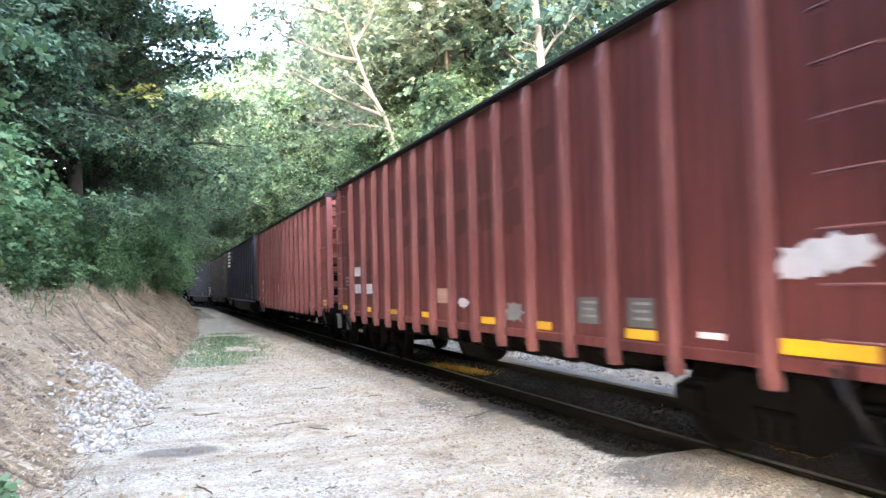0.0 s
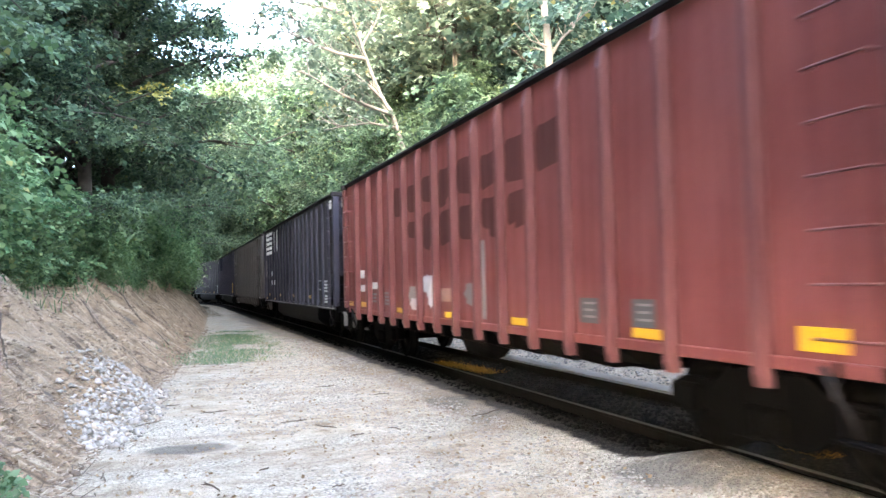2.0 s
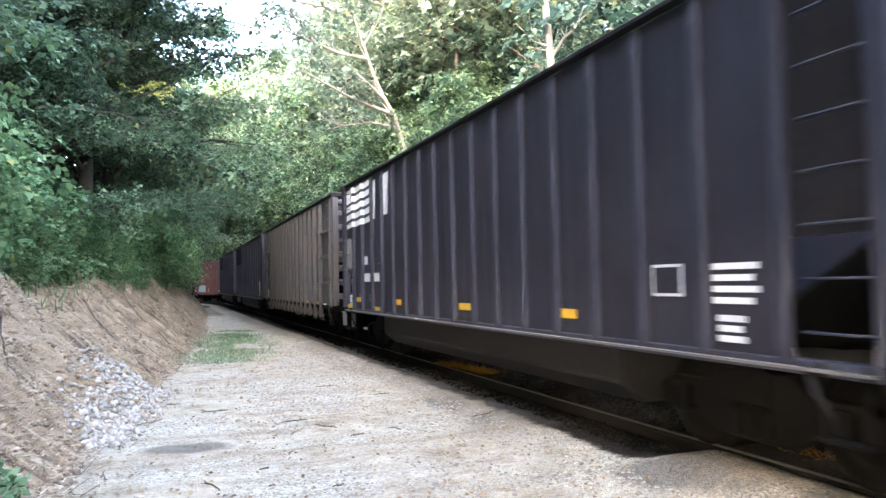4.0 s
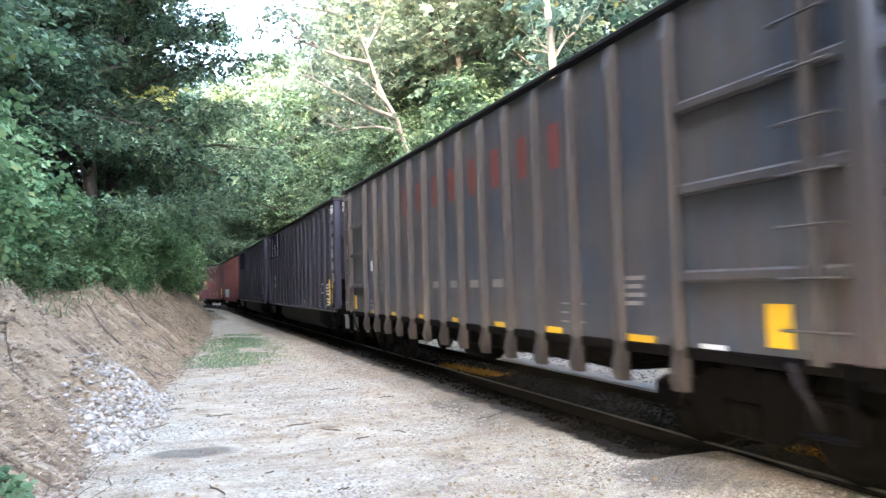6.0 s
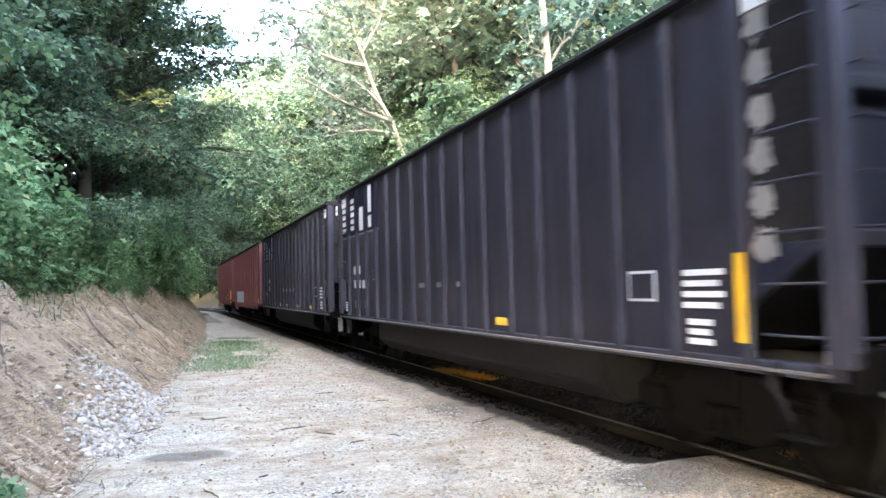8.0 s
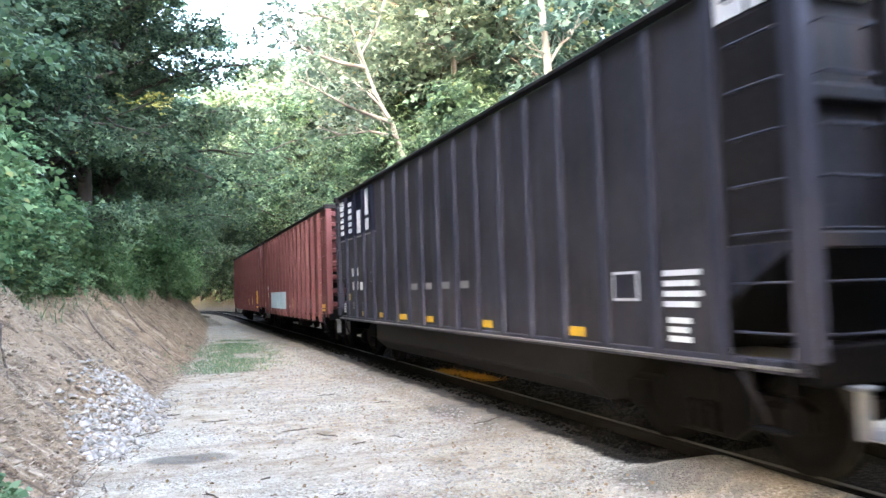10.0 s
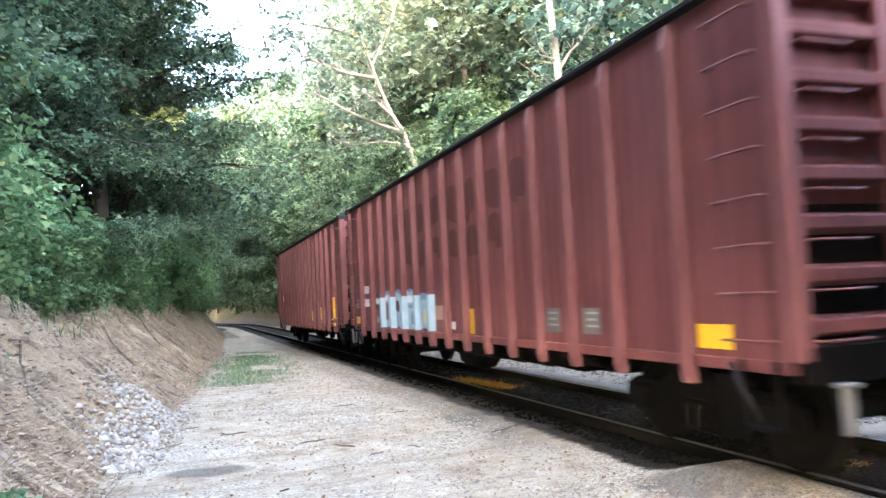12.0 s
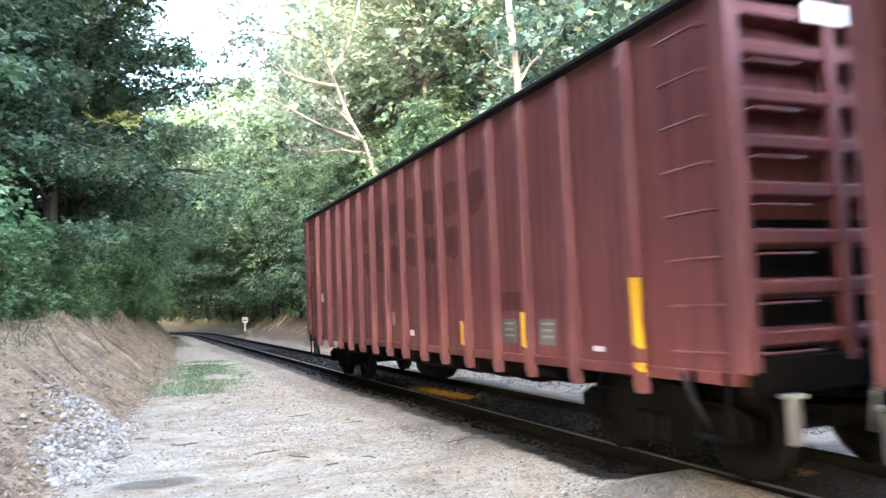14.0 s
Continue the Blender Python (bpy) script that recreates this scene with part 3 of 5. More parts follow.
def rib_mesh(name, mat, z0, z1, wide=0.15, face=0.09, deep=0.11):
    w, f = wide / 2, face / 2
    prof = [(0.0, -w), (deep, -f), (deep, f), (0.0, w)]
    vs, fs = [], []
    zs = [(z0, 0.75), (z0 + 0.10, 1.0), (z1 - 0.22, 1.0), (z1, 0.55)]
    for z, k in zs:
        vs += [(-d * k, y, z) for d, y in prof]
    for j in range(3):
        for i in range(3):
            a = j * 4 + i
            fs.append((a, a + 4, a + 5, a + 1))
        fs.append((j * 4 + 3, j * 4 + 7, j * 4 + 4, j * 4))
    fs += [(0, 1, 2, 3), (15, 14, 13, 12)]
    bm = bmesh.new()
    tmp = mesh_from("tmp", vs, fs)
    bm.from_mesh(tmp)
    bmesh.ops.recalc_face_normals(bm, faces=bm.faces[:])
    bmesh.ops.bevel(bm, geom=[e for e in bm.edges if abs(e.verts[0].co.z - e.verts[1].co.z) > 0.3], offset=0.012, segments=1, affect="EDGES")
    me = bpy.data.meshes.new(name)
    bm.to_mesh(me)
    bm.free()
    bpy.data.meshes.remove(tmp)
    me.materials.append(mat)
    return me


def truck(car, y):
    t = part("truck", BOLSTER, car, pose(0, y, 0))
    for sx in (-1, 1):
        part("side_frame", FRAME, t, pose(sx * 1.0, 0, 0))
        for dy in (-0.16, 0.0, 0.16):
            part("spring", SPRING, t, pose(sx * 1.08, dy, 0))
        for dy in (-0.9, 0.9):
            part("bearing_cap", BEARING, t, pose(sx * 1.06, dy, 0.48))
    for dy in (-0.9, 0.9):
        w = part("wheelset", WHEELSET, t, pose(0, dy, WHEEL_R), "steel wheelset with worn treads coloured nearly black")
        rolling.append((w, dy))
        part("brake_beam", SHOE, t, pose(0, dy * 0.42, 0))


def patch(car, name, y0, y1, z0, z1, mat, out=0.006, side=-1, label=""):
    """A painted or stuck-on panel on the side sheet; y from the car's middle, rear positive."""
    x0, x1 = sorted((side * (SHEET - 0.01), side * (SHEET + out)))
    return part(name, boxes(name, [(x0, x1, y0, y1, z0, z1)], mat), car, None, label)


def spray(car, name, y, z, w, h, mat, seed, out=0.006, n=3):
    """A sprayed patch with a ragged, streaky edge; n sets how many streaks run out of it."""
    r = random.Random(seed)
    m = 14 + 6 * n
    pts = []
    for i in range(m):
        a = 2 * math.pi * i / m
        k = r.uniform(0.62, 0.84) + (r.uniform(0.1, 0.28) if i % (7 - n) == 0 else 0)
        pts.append((y + 0.55 * w * k * math.cos(a), z + 0.55 * h * k * math.sin(a) * (0.85 + 0.15 * math.cos(2 * a))))
    part(name, extrude(name, pts, 0, -SHEET - out - 0.0007 * (seed % 7), -SHEET + 0.01, mat), car)


def wagon(label, sheet, rib, ribs, foot_z, ends, top_mat, belly, ladder_bay, rung_mat_z):
    """An open-topped coal wagon with its trucks, ribs, ladders and ends."""
    car = tagged(new("coal_wagon"), label, "railway wagon", "wagons of the train")
    sill = 0.97
    # side sheets with thickness, floor inside
    yy = HALF - 0.06
    for sx in (-1, 1):
        x0, x1 = sorted((sx * SHEET, sx * (SHEET - 0.035)))
        if ends == "cut":
            part("side_sheet", boxes("side_sheet", [(x0, x1, -6.55, 6.55, sill, TOP - 0.08), (x0, x1, -yy, -6.55, 1.85, TOP - 0.08), (x0, x1, 6.55, yy, 1.85, TOP - 0.08)], sheet), car)
        else:
            part("side_sheet", boxes("side_sheet", [(x0, x1, -yy, yy, sill, TOP - 0.08)], sheet), car)
        c0, c1 = sorted((sx * (SHEET + 0.07), sx * 1.42))
        part("top_chord", boxes("top_chord", [(c0, c1, -HALF, HALF, TOP - 0.055, TOP)], top_mat, 0.01), car)
        s0, s1 = sorted((sx * (SHEET + 0.03), sx * 1.36))
        # the grey wagon's sill takes the shade-dark underframe colour
        part("side_sill", boxes("side_sill", [(s0, s1, -HALF + 0.05, HALF - 0.05, 0.90, 1.0)], (UNDER if sheet is GREY else sheet) if belly == "open" else BARE_STEEL if belly == "none" else rib, 0.01), car)
        flip = pose(0, 0, 0) if sx < 0 else pose(0, 0, 0, 0, 0, 180)
        for y in ribs:
            part("rib", RIBS[rib.name, foot_z], car, pose(sx * SHEET, y, 0) @ flip)
    part("floor", boxes("floor", [(-1.4, 1.4, -5.9, 5.9, 1.0, 1.06)], UNDER), car)
    for sy in (-1, 1):
        # end: upright sheet, sloping floor sheet under it, corner posts and stiffeners
        y0, y1 = sorted((sy * (HALF - 0.16), sy * (HALF - 0.20)))
        low = 2.15 if ends == "bars" else 1.85
        part("end_sheet", boxes("end_sheet", [(-1.45, 1.45, y0, y1, low, TOP - 0.05)], sheet), car)
        part("slope_sheet", extrude("slope_sheet", [(sy * (HALF - 0.18), low), (sy * (HALF - 0.22), low), (sy * 5.85, 1.02), (sy * 5.89, 0.98)], 0, -1.42, 1.42, TUB), car)
        c0, c1 = sorted((sy * HALF, sy * 7.32))
        part("end_chord", boxes("end_chord", [(-1.6, 1.6, c0, c1, TOP - 0.12, TOP)], top_mat, 0.012), car)
        part("end_sill", boxes("end_sill", [(-1.5, 1.5, c0, c1, 0.84, 1.12)], UNDER, 0.015), car)
        for sx in (-1, 1):
            x0, x1 = sorted((sx * 1.56, sx * 1.40))
            part("corner_post", boxes("corner_post", [(x0, x1, c0, c1, 1.0, TOP - 0.12)], rib, 0.015), car)
            part("sill_step", STEP, car, pose(0, sy * 7.05, 0) @ pose(0, 0, 0, 0, 0, 0 if sx < 0 else 180))
            ys = sy * (HALF - 0.42 - (0.08 if ladder_bay else 0))
            for z in np.arange(rung_mat_z, TOP - 0.25, 0.36):
                m = pose(sx * (SIDE + 0.02), ys, z) @ pose(0, 0, 0, 0, 0, 0 if sx < 0 else 180)
                part("rung", RUNGS[rib.name], car, m)
            e0 = sy * (HALF + 0.06)
            for z in np.arange(rung_mat_z, TOP - 0.25, 0.36):
                part("rung", RUNGS[rib.name], car, pose(sx * 1.15, e0, z) @ pose(0, 0, 0, 0, 0, -90 if sy < 0 else 90) @ pose(0, 0, 0, 0, 0, 180))
        if ends == "bars":
            for z in (1.25, 1.62, 2.0, 2.36, 2.72, 3.08, 3.44, 3.74):
                b0, b1 = sorted((sy * (HALF - 0.16), sy * (HALF - 0.01)))
                part("end_stiffener", extrude("end_stiffener", [(b0 if sy > 0 else b1, z - 0.085), (b1 if sy > 0 else b0, z - 0.05), (b1 if sy > 0 else b0, z + 0.05), (b0 if sy > 0 else b1, z + 0.085)], 0, -1.42, 1.42, sheet, 0.01), car)
            for x in (-0.5, 0.5):
                part("end_post", boxes("end_post", [(x - 0.06, x + 0.06, *sorted((sy * (HALF - 0.1), sy * (HALF + 0.01))), 1.05, TOP - 0.12)], sheet, 0.012), car)
        else:
            for x in (-0.55, 0.55):
                part("end_post", boxes("end_post", [(x - 0.09, x + 0.09, *sorted((sy * (HALF - 0.16), sy * (HALF - 0.03))), 1.05, TOP - 0.12)], sheet, 0.02), car)
            for z in (1.85, 2.9):
                part("end_stiffener", boxes("end_stiffener", [(-1.42, 1.42, *sorted((sy * (HALF - 0.16), sy * (HALF - 0.06))), z - 0.06, z + 0.06)], sheet, 0.015), car)
        turn = pose(0, 0, 0, 0, 0, 0 if sy > 0 else 180)
        part("coupler", COUPLER, car, turn)
        part("air_hose", HOSE, car, turn)
        part("cut_lever", LEVER, car, turn)
        for sx in (-1, 1):
            part("corner_plate", CORNER_PLATE, car, pose(sx * 1.28, sy * 7.62, 0.66), "pale worn steel plate")
            part("step_brace", BRACE, car, pose(0, sy * 6.75, 0) @ pose(0, 0, 0, 0, 0, 0 if sx < 0 else 180))
        truck(car, sy * 5.75)
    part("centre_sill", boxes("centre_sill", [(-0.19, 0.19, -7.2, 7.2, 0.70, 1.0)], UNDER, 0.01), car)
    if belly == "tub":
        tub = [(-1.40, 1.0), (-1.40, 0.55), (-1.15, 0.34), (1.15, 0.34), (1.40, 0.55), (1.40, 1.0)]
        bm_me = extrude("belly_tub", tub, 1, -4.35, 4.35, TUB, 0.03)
        part("belly_tub", bm_me, car, None, "sooty black tub between the trucks, coloured darker for shade")
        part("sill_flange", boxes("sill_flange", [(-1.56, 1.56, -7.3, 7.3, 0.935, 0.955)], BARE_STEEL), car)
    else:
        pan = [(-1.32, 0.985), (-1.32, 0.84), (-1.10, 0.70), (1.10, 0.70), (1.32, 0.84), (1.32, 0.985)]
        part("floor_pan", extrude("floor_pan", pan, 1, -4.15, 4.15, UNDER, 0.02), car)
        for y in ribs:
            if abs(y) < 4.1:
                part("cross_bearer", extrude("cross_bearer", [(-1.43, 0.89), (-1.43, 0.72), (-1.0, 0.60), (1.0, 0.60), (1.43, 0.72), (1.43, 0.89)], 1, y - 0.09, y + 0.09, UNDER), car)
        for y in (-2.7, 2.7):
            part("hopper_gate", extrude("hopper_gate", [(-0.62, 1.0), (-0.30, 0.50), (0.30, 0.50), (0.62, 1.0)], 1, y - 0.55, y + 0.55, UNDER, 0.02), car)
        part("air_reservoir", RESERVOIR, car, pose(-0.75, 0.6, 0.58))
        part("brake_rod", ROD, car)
    return car


RIBS = {}
for mat, z0 in ((RED_RIB, 0.76), (BLACK_RIB, 0.97), (GREY_RIB, 0.97)):
    RIBS[mat.name, z0] = rib_mesh("rib", mat, z0, TOP - 0.11, deep=0.07 if mat is BLACK_RIB else 0.11)
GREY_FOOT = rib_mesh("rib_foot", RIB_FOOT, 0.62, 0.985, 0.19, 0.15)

RED_RIBS = [0.0] + [s * v for v in (0.85, 1.69, 2.54, 3.40, 4.22, 5.14, 6.2) for s in (-1, 1)]
BLK_RIBS = [s * v for v in (6.55, 5.7) for s in (-1, 1)] + [0.81 * k for k in range(-6, 7)]
GRY_RIBS = [s * v for v in (0.42, 1.26, 2.1, 2.94, 3.78, 4.62, 5.52, 7.0) for s in (-1, 1)]


def yellow_bars(car, ys, z=1.02, w=0.46, h=0.09):
    for y in ys:
        patch(car, "reflector", y - w / 2, y + w / 2, z, z + h, YELLOW, 0.008, label="yellow reflective bar")


def red_wagon(label, paint=RED):
    return wagon(label, paint, RED_RIB, RED_RIBS, 0.76, "bars", COAL_EDGE, "open", True, 1.15)


def dark_panels(car, seed, inset=0.2, upper=(-4, -3, -2, -1, 0, 1, 2, 3), lower=(-3, -2, -1, 0, 1, 2)):
    """Two rows of overpainted panels filling the bays, with uneven edges."""
    r = random.Random(seed)
    for bays, z0, z1 in ((upper, 2.85, 3.37), (lower, 2.24, 2.69)):
        for b in bays:
            a, c = 0.848 * b + inset + r.uniform(0.06, 0.16), 0.848 * (b + 1) - r.uniform(0.08, 0.13)
            lo, hi = z0 + r.uniform(-0.05, 0.05), z1 + r.uniform(-0.05, 0.05)
            slip, step = r.uniform(-0.05, 0.05), r.choice((0, 0, 0.09, -0.08))
            m = a + (c - a) * r.uniform(0.3, 0.7)
            pts = [(a, lo + slip + 0.06), (a + 0.07, lo + slip), (m, lo), (m + 0.02, lo + step), (c - 0.06, lo + step - slip), (c, lo + step - slip + 0.06),
                   (c + r.uniform(-0.02, 0.02), (lo + hi) / 2), (c, hi - 0.07), (c - 0.07, hi), (m, hi + r.uniform(-0.03, 0.03)), (a + 0.08, hi + slip * 0.5), (a, hi - 0.08)]
            part("overpainted_panel", extrude("overpainted_panel", pts, 0, -SHEET - 0.004, -SHEET + 0.01, RED_DARK), car, None, "dark overpainted panel")


def black_wagon(label, paint=BLACK):
    car = wagon(label, paint, BLACK_RIB, BLK_RIBS, 0.97, "cut", COAL_EDGE, "tub", False, 1.2)
    # coal soot on the leading bay
    part("soot_stain", extrude("soot_stain", [(-7.42, 1.86), (-6.64, 1.86), (-6.63, 2.6), (-6.68, 3.2), (-6.62, 3.58), (-7.42, 3.58)], 0, -SHEET - 0.004, -SHEET + 0.01, COAL_EDGE), car)
    # white corner bars under the top edge
    for sy in (-1, 1):
        for y in (6.75, 7.15):
            patch(car, "white_corner_bar", *sorted((sy * (y - 0.16), sy * (y + 0.18))), 3.62, 3.84, WHITE, 0.012)
        for x in (-1.0, -0.2, 0.6):
            part("white_corner_bar", boxes("white_corner_bar", [(x - 0.3, x + 0.3, *sorted((sy * (HALF - 0.18), sy * (HALF - 0.02))), 3.62, 3.86)], WHITE), car)
    return car


def lines(car, y0, y1, z1, rows, h, gap, mat, name="stencil_line"):
    """Rows of unreadable lettering as bars, from z1 downwards."""
    for k in range(rows):
        patch(car, name, y0 + (y1 - y0) * 0.12 * (k % 2), y1, z1 - k * gap - h, z1 - k * gap, mat, 0.007)


def number_block(car, y0, y1, z0, z1, n, mat=WHITE):
    """A run of n unreadable characters as bars."""
    w = (y1 - y0) / n
    for k in range(n):
        patch(car, "stencil_mark", y0 + k * w + w * 0.12, y0 + (k + 1) * w - w * 0.06, z0, z1, mat, 0.008)


def rib_paint(car, ribs, y0, y1, z0, z1, mat, name, deep=0.11, out=0.004):
    """Paint that runs on over the faces and flanks of the ribs."""
    x = -SHEET - deep - out
    for y in ribs:
        if y0 - 0.02 < y < y1 + 0.02:
            part(name, extrude(name, [(-SHEET + 0.01, y - 0.083), (x, y - 0.05), (x, y + 0.05), (-SHEET + 0.01, y + 0.083)], 2, z0, z1, mat), car)


def striped_logo(car, big):
    """A mark of white bars and blocks near the wagon's rear end."""
    if big:
        for k in range(5):
            z = 3.86 - k * 0.20
            for a, b in ((6.68, 7.40), (5.85, 6.55), (5.15, 5.70)):
                sl = 0.03
                part("logo_bar", extrude("logo_bar", [(a, z - 0.12), (b, z - 0.12 - sl), (b, z - sl), (a, z)], 0, -SHEET - 0.01, -SHEET + 0.01, WHITE), car)
            rib_paint(car, BLK_RIBS, 5.15, 6.6, z - 0.14, z - 0.02, WHITE, "logo_bar", 0.07)
        for pts in ([(5.12, 2.96), (4.72, 2.96), (4.62, 3.78), (5.02, 3.78)], [(4.22, 2.97), (3.70, 2.98), (3.60, 3.82), (4.12, 3.80)]):
            part("logo_block", extrude("logo_block", pts, 0, -SHEET - 0.011, -SHEET + 0.01, WHITE), car)
    else:
        patch(car, "repaint_band", 4.0, 7.34, 2.89, 3.88, NAVY, 0.004, label="dark navy repainted band")
        rib_paint(car, BLK_RIBS, 4.0, 6.6, 2.89, 3.87, NAVY, "repaint_band", 0.07)
        for a, b in ((6.95, 7.28), (6.10, 6.42)):
            for k in range(5):
                z = 3.74 - k * 0.16
                patch(car, "logo_bar", a, b, z - 0.10, z, WHITE, 0.010)
        patch(car, "logo_block", 5.24, 5.56, 2.94, 3.46, WHITE, 0.010)
        patch(car, "logo_block", 4.50, 4.77, 2.95, 3.20, WHITE, 0.010)
        patch(car, "logo_block", 4.50, 4.77, 3.28, 3.86, WHITE, 0.010)
        patch(car, "logo_edge", 3.9, 7.3, 2.84, 2.87, PALE, 0.006)


# 0: nearest at the start
car0 = red_wagon("weathered red-oxide coal wagon with smeared white lettering", RED_SOOTY)
yellow_bars(car0, [7.1, 5.0, 3.1, 1.3, -1.2, -2.7, -4.6])
yellow_bars(car0, [-6.65], 1.02, 0.8, 0.11)
dark_panels(car0, 1)
spray(car0, "white_smear", -6.75, 1.72, 0.75, 0.36, SPLASH, 3)
spray(car0, "white_smear", -6.48, 1.66, 0.5, 0.36, SPLASH, 4)
for a, b in ((5.25, 6.15), (4.3, 5.05)):
    part("overpainted_panel", extrude("overpainted_panel", [(a, 1.15), (b, 1.15), (b, 2.06), (b - 0.2, 2.14), (a + 0.3, 2.10), (a, 2.02)], 0, -SHEET - 0.004, -SHEET + 0.01, RED_DARK), car0)
number_block(car0, 5.5, 6.1, 1.78, 1.98, 4)
number_block(car0, 5.5, 6.1, 1.40, 1.60, 2)
number_block(car0, 4.45, 5.1, 1.40, 1.60, 4)
lines(car0, 6.6, 6.95, 1.78, 3, 0.05, 0.08, PALE)
patch(car0, "repaint_patch", 0.1, 0.75, 1.27, 1.5, PINK)
spray(car0, "white_smear", -0.35, 1.29, 0.4, 0.2, SPLASH, 5)
spray(car0, "white_smear", -2.0, 1.2, 0.5, 0.35, PALE, 6)
for y in (-3.72, -4.62):
    patch(car0, "data_panel", y - 0.2, y + 0.2, 1.13, 1.40, SLATE)
    lines(car0, y - 0.16, y + 0.1, 1.36, 3, 0.025, 0.07, PALE)
patch(car0, "stencil_line", -5.7, -5.4, 1.08, 1.13, WHITE)

car1 = red_wagon("red-oxide coal wagon with dark patches and white paint splashes", RED_FRESH)
yellow_bars(car1, [-6.72], 1.05, 0.42, 0.17)
yellow_bars(car1, [7.05, 5.85], 1.06, 0.42, 0.11)
yellow_bars(car1, [3.0, 0.35, -2.1, -4.75])
dark_panels(car1, 5, 0.03)
for y in (-3.75, -4.7):
    patch(car1, "data_panel", y - 0.18, y + 0.18, 1.12, 1.38, SLATE)
    lines(car1, y - 0.14, y + 0.1, 1.34, 3, 0.025, 0.07, PALE)
for k, (y, z, w, h, m) in enumerate(((2.25, 1.35, 0.45, 0.55, PALE), (2.2, 1.2, 0.4, 0.35, SPLASH), (1.42, 1.55, 0.78, 0.5, SPLASH), (1.25, 1.35, 0.4, 0.55, SPLASH), (-0.5, 1.4, 0.5, 0.5, PALE))):
    spray(car1, "white_splash", y, z, w, h, m, 11 + k)
number_block(car1, 5.75, 6.1, 1.70, 1.88, 4)
number_block(car1, 5.7, 6.1, 1.40, 1.55, 3)
number_block(car1, 4.55, 5.05, 1.46, 1.60, 4)
lines(car1, 4.75, 5.05, 1.37, 3, 0.04, 0.075, PALE)
lines(car1, 3.5, 4.1, 1.40, 4, 0.045, 0.07, PALE)
patch(car1, "repaint_patch", 0.1, 0.75, 1.27, 1.48, PINK)
patch(car1, "repaint_patch", -1.05, -0.93, 1.05, 2.15, PALE, 0.005)

car2 = black_wagon("black tub-bottomed coal wagon with a large white striped mark")
striped_logo(car2, True)
number_block(car2, 5.33, 5.76, 2.0, 2.18, 2)
number_block(car2, 5.15, 5.73, 1.62, 1.80, 4)
number_block(car2, 4.38, 4.94, 1.62, 1.80, 4)
spray(car2, "scuffed_paint", 7.1, 2.3, 0.6, 1.2, PALE, 61, 0.004, 3)

car3 = wagon("faded grey-blue coal wagon with rusty ribs and red panels", GREY, GREY_RIB, GRY_RIBS, 0.97, "bars", COAL_EDGE, "open", True, 1.2)
for sx in (-1, 1):
    for y in GRY_RIBS:
        if abs(y) < 5.6:
            part("rib_foot", GREY_FOOT, car3, pose(sx * SHEET, y, 0) @ pose(0, 0, 0, 0, 0, 0 if sx < 0 else 180))
    for sy in (-1, 1):
        for a, b in ((5.62, 6.9), (7.08, 7.36)):
            for z in (1.60, 2.33, 3.03):
                y0, y1 = sorted((sy * a, sy * b))
                x0, x1 = sorted((sx * SHEET, sx * (SHEET + 0.08)))
                part("side_stiffener", boxes("side_stiffener", [(x0, x1, y0, y1, z - 0.05, z + 0.05)], GREY_RIB, 0.02), car3)
for k in range(-4, 4):
    y = 0.84 * k
    patch(car3, "rust_panel", y - 0.10, y + 0.13, 2.88, 3.40, RUST_PATCH, 0.005, label="rust-red painted panel")
yellow_bars(car3, [5.08, 3.35, 1.6, -0.1, -1.75, -3.15, -4.9], 0.975)
yellow_bars(car3, [-6.62, 6.75], 1.06, 0.24, 0.32)
for y in (0.84, 0.0, -0.84, -1.68):
    patch(car3, "stencil_line", y - 0.2, y + 0.18, 1.53, 1.64, PALE)
number_block(car3, 4.66, 5.22, 1.92, 2.14, 3)
lines(car3, 4.0, 4.5, 1.72, 2, 0.1, 0.14, SLATE)
lines(car3, -4.98, -4.6, 1.62, 4, 0.04, 0.08, PALE)
lines(car3, -3.9, -3.4, 1.35, 3, 0.02, 0.1, PALE)
lines(car3, 4.85, 5.35, 1.28, 3, 0.05, 0.09, PALE)
patch(car3, "stencil_line", -6.05, -5.75, 0.99, 1.04, WHITE)

car4 = black_wagon("black tub-bottomed coal wagon with white bars and stencils")
striped_logo(car4, False)
car5 = black_wagon("scuffed black tub-bottomed coal wagon with white bars", BLACK_SCUFFED)
striped_logo(car5, False)
for c in (car2, car4, car5):
    patch(c, "stencil_frame", -5.42, -5.0, 1.42, 1.70, WHITE)
    patch(c, "stencil_frame", -5.39, -5.03, 1.445, 1.675, BLACK, 0.010)
    lines(c, -5.35, -5.08, 1.64, 4, 0.02, 0.055, PALE)
    lines(c, -6.3, -5.8, 1.69, 4, 0.05, 0.09, WHITE)
    lines(c, -6.15, -5.85, 1.28, 3, 0.05, 0.08, WHITE)
    lines(c, 5.8, 6.15, 1.34, 3, 0.035, 0.06, PALE)
    lines(c, 4.9, 5.22, 1.34, 3, 0.035, 0.06, PALE)
    lines(c, 6.9, 7.1, 1.3, 4, 0.035, 0.06, WHITE)
    patch(c, "stencil_frame", 4.13, 4.47, 1.79, 2.01, PALE)
    patch(c, "stencil_frame", 4.16, 4.44, 1.815, 1.985, BLACK, 0.010)
for c in (car4, car5):
    number_block(c, 5.55, 6.2, 1.95, 2.14, 3)
    number_block(c, 5.58, 6.15, 1.63, 1.82, 4)
    number_block(c, 4.78, 5.4, 1.62, 1.80, 4)
yellow_bars(car2, [7.1, 4.6], 0.99, 0.45, 0.09)
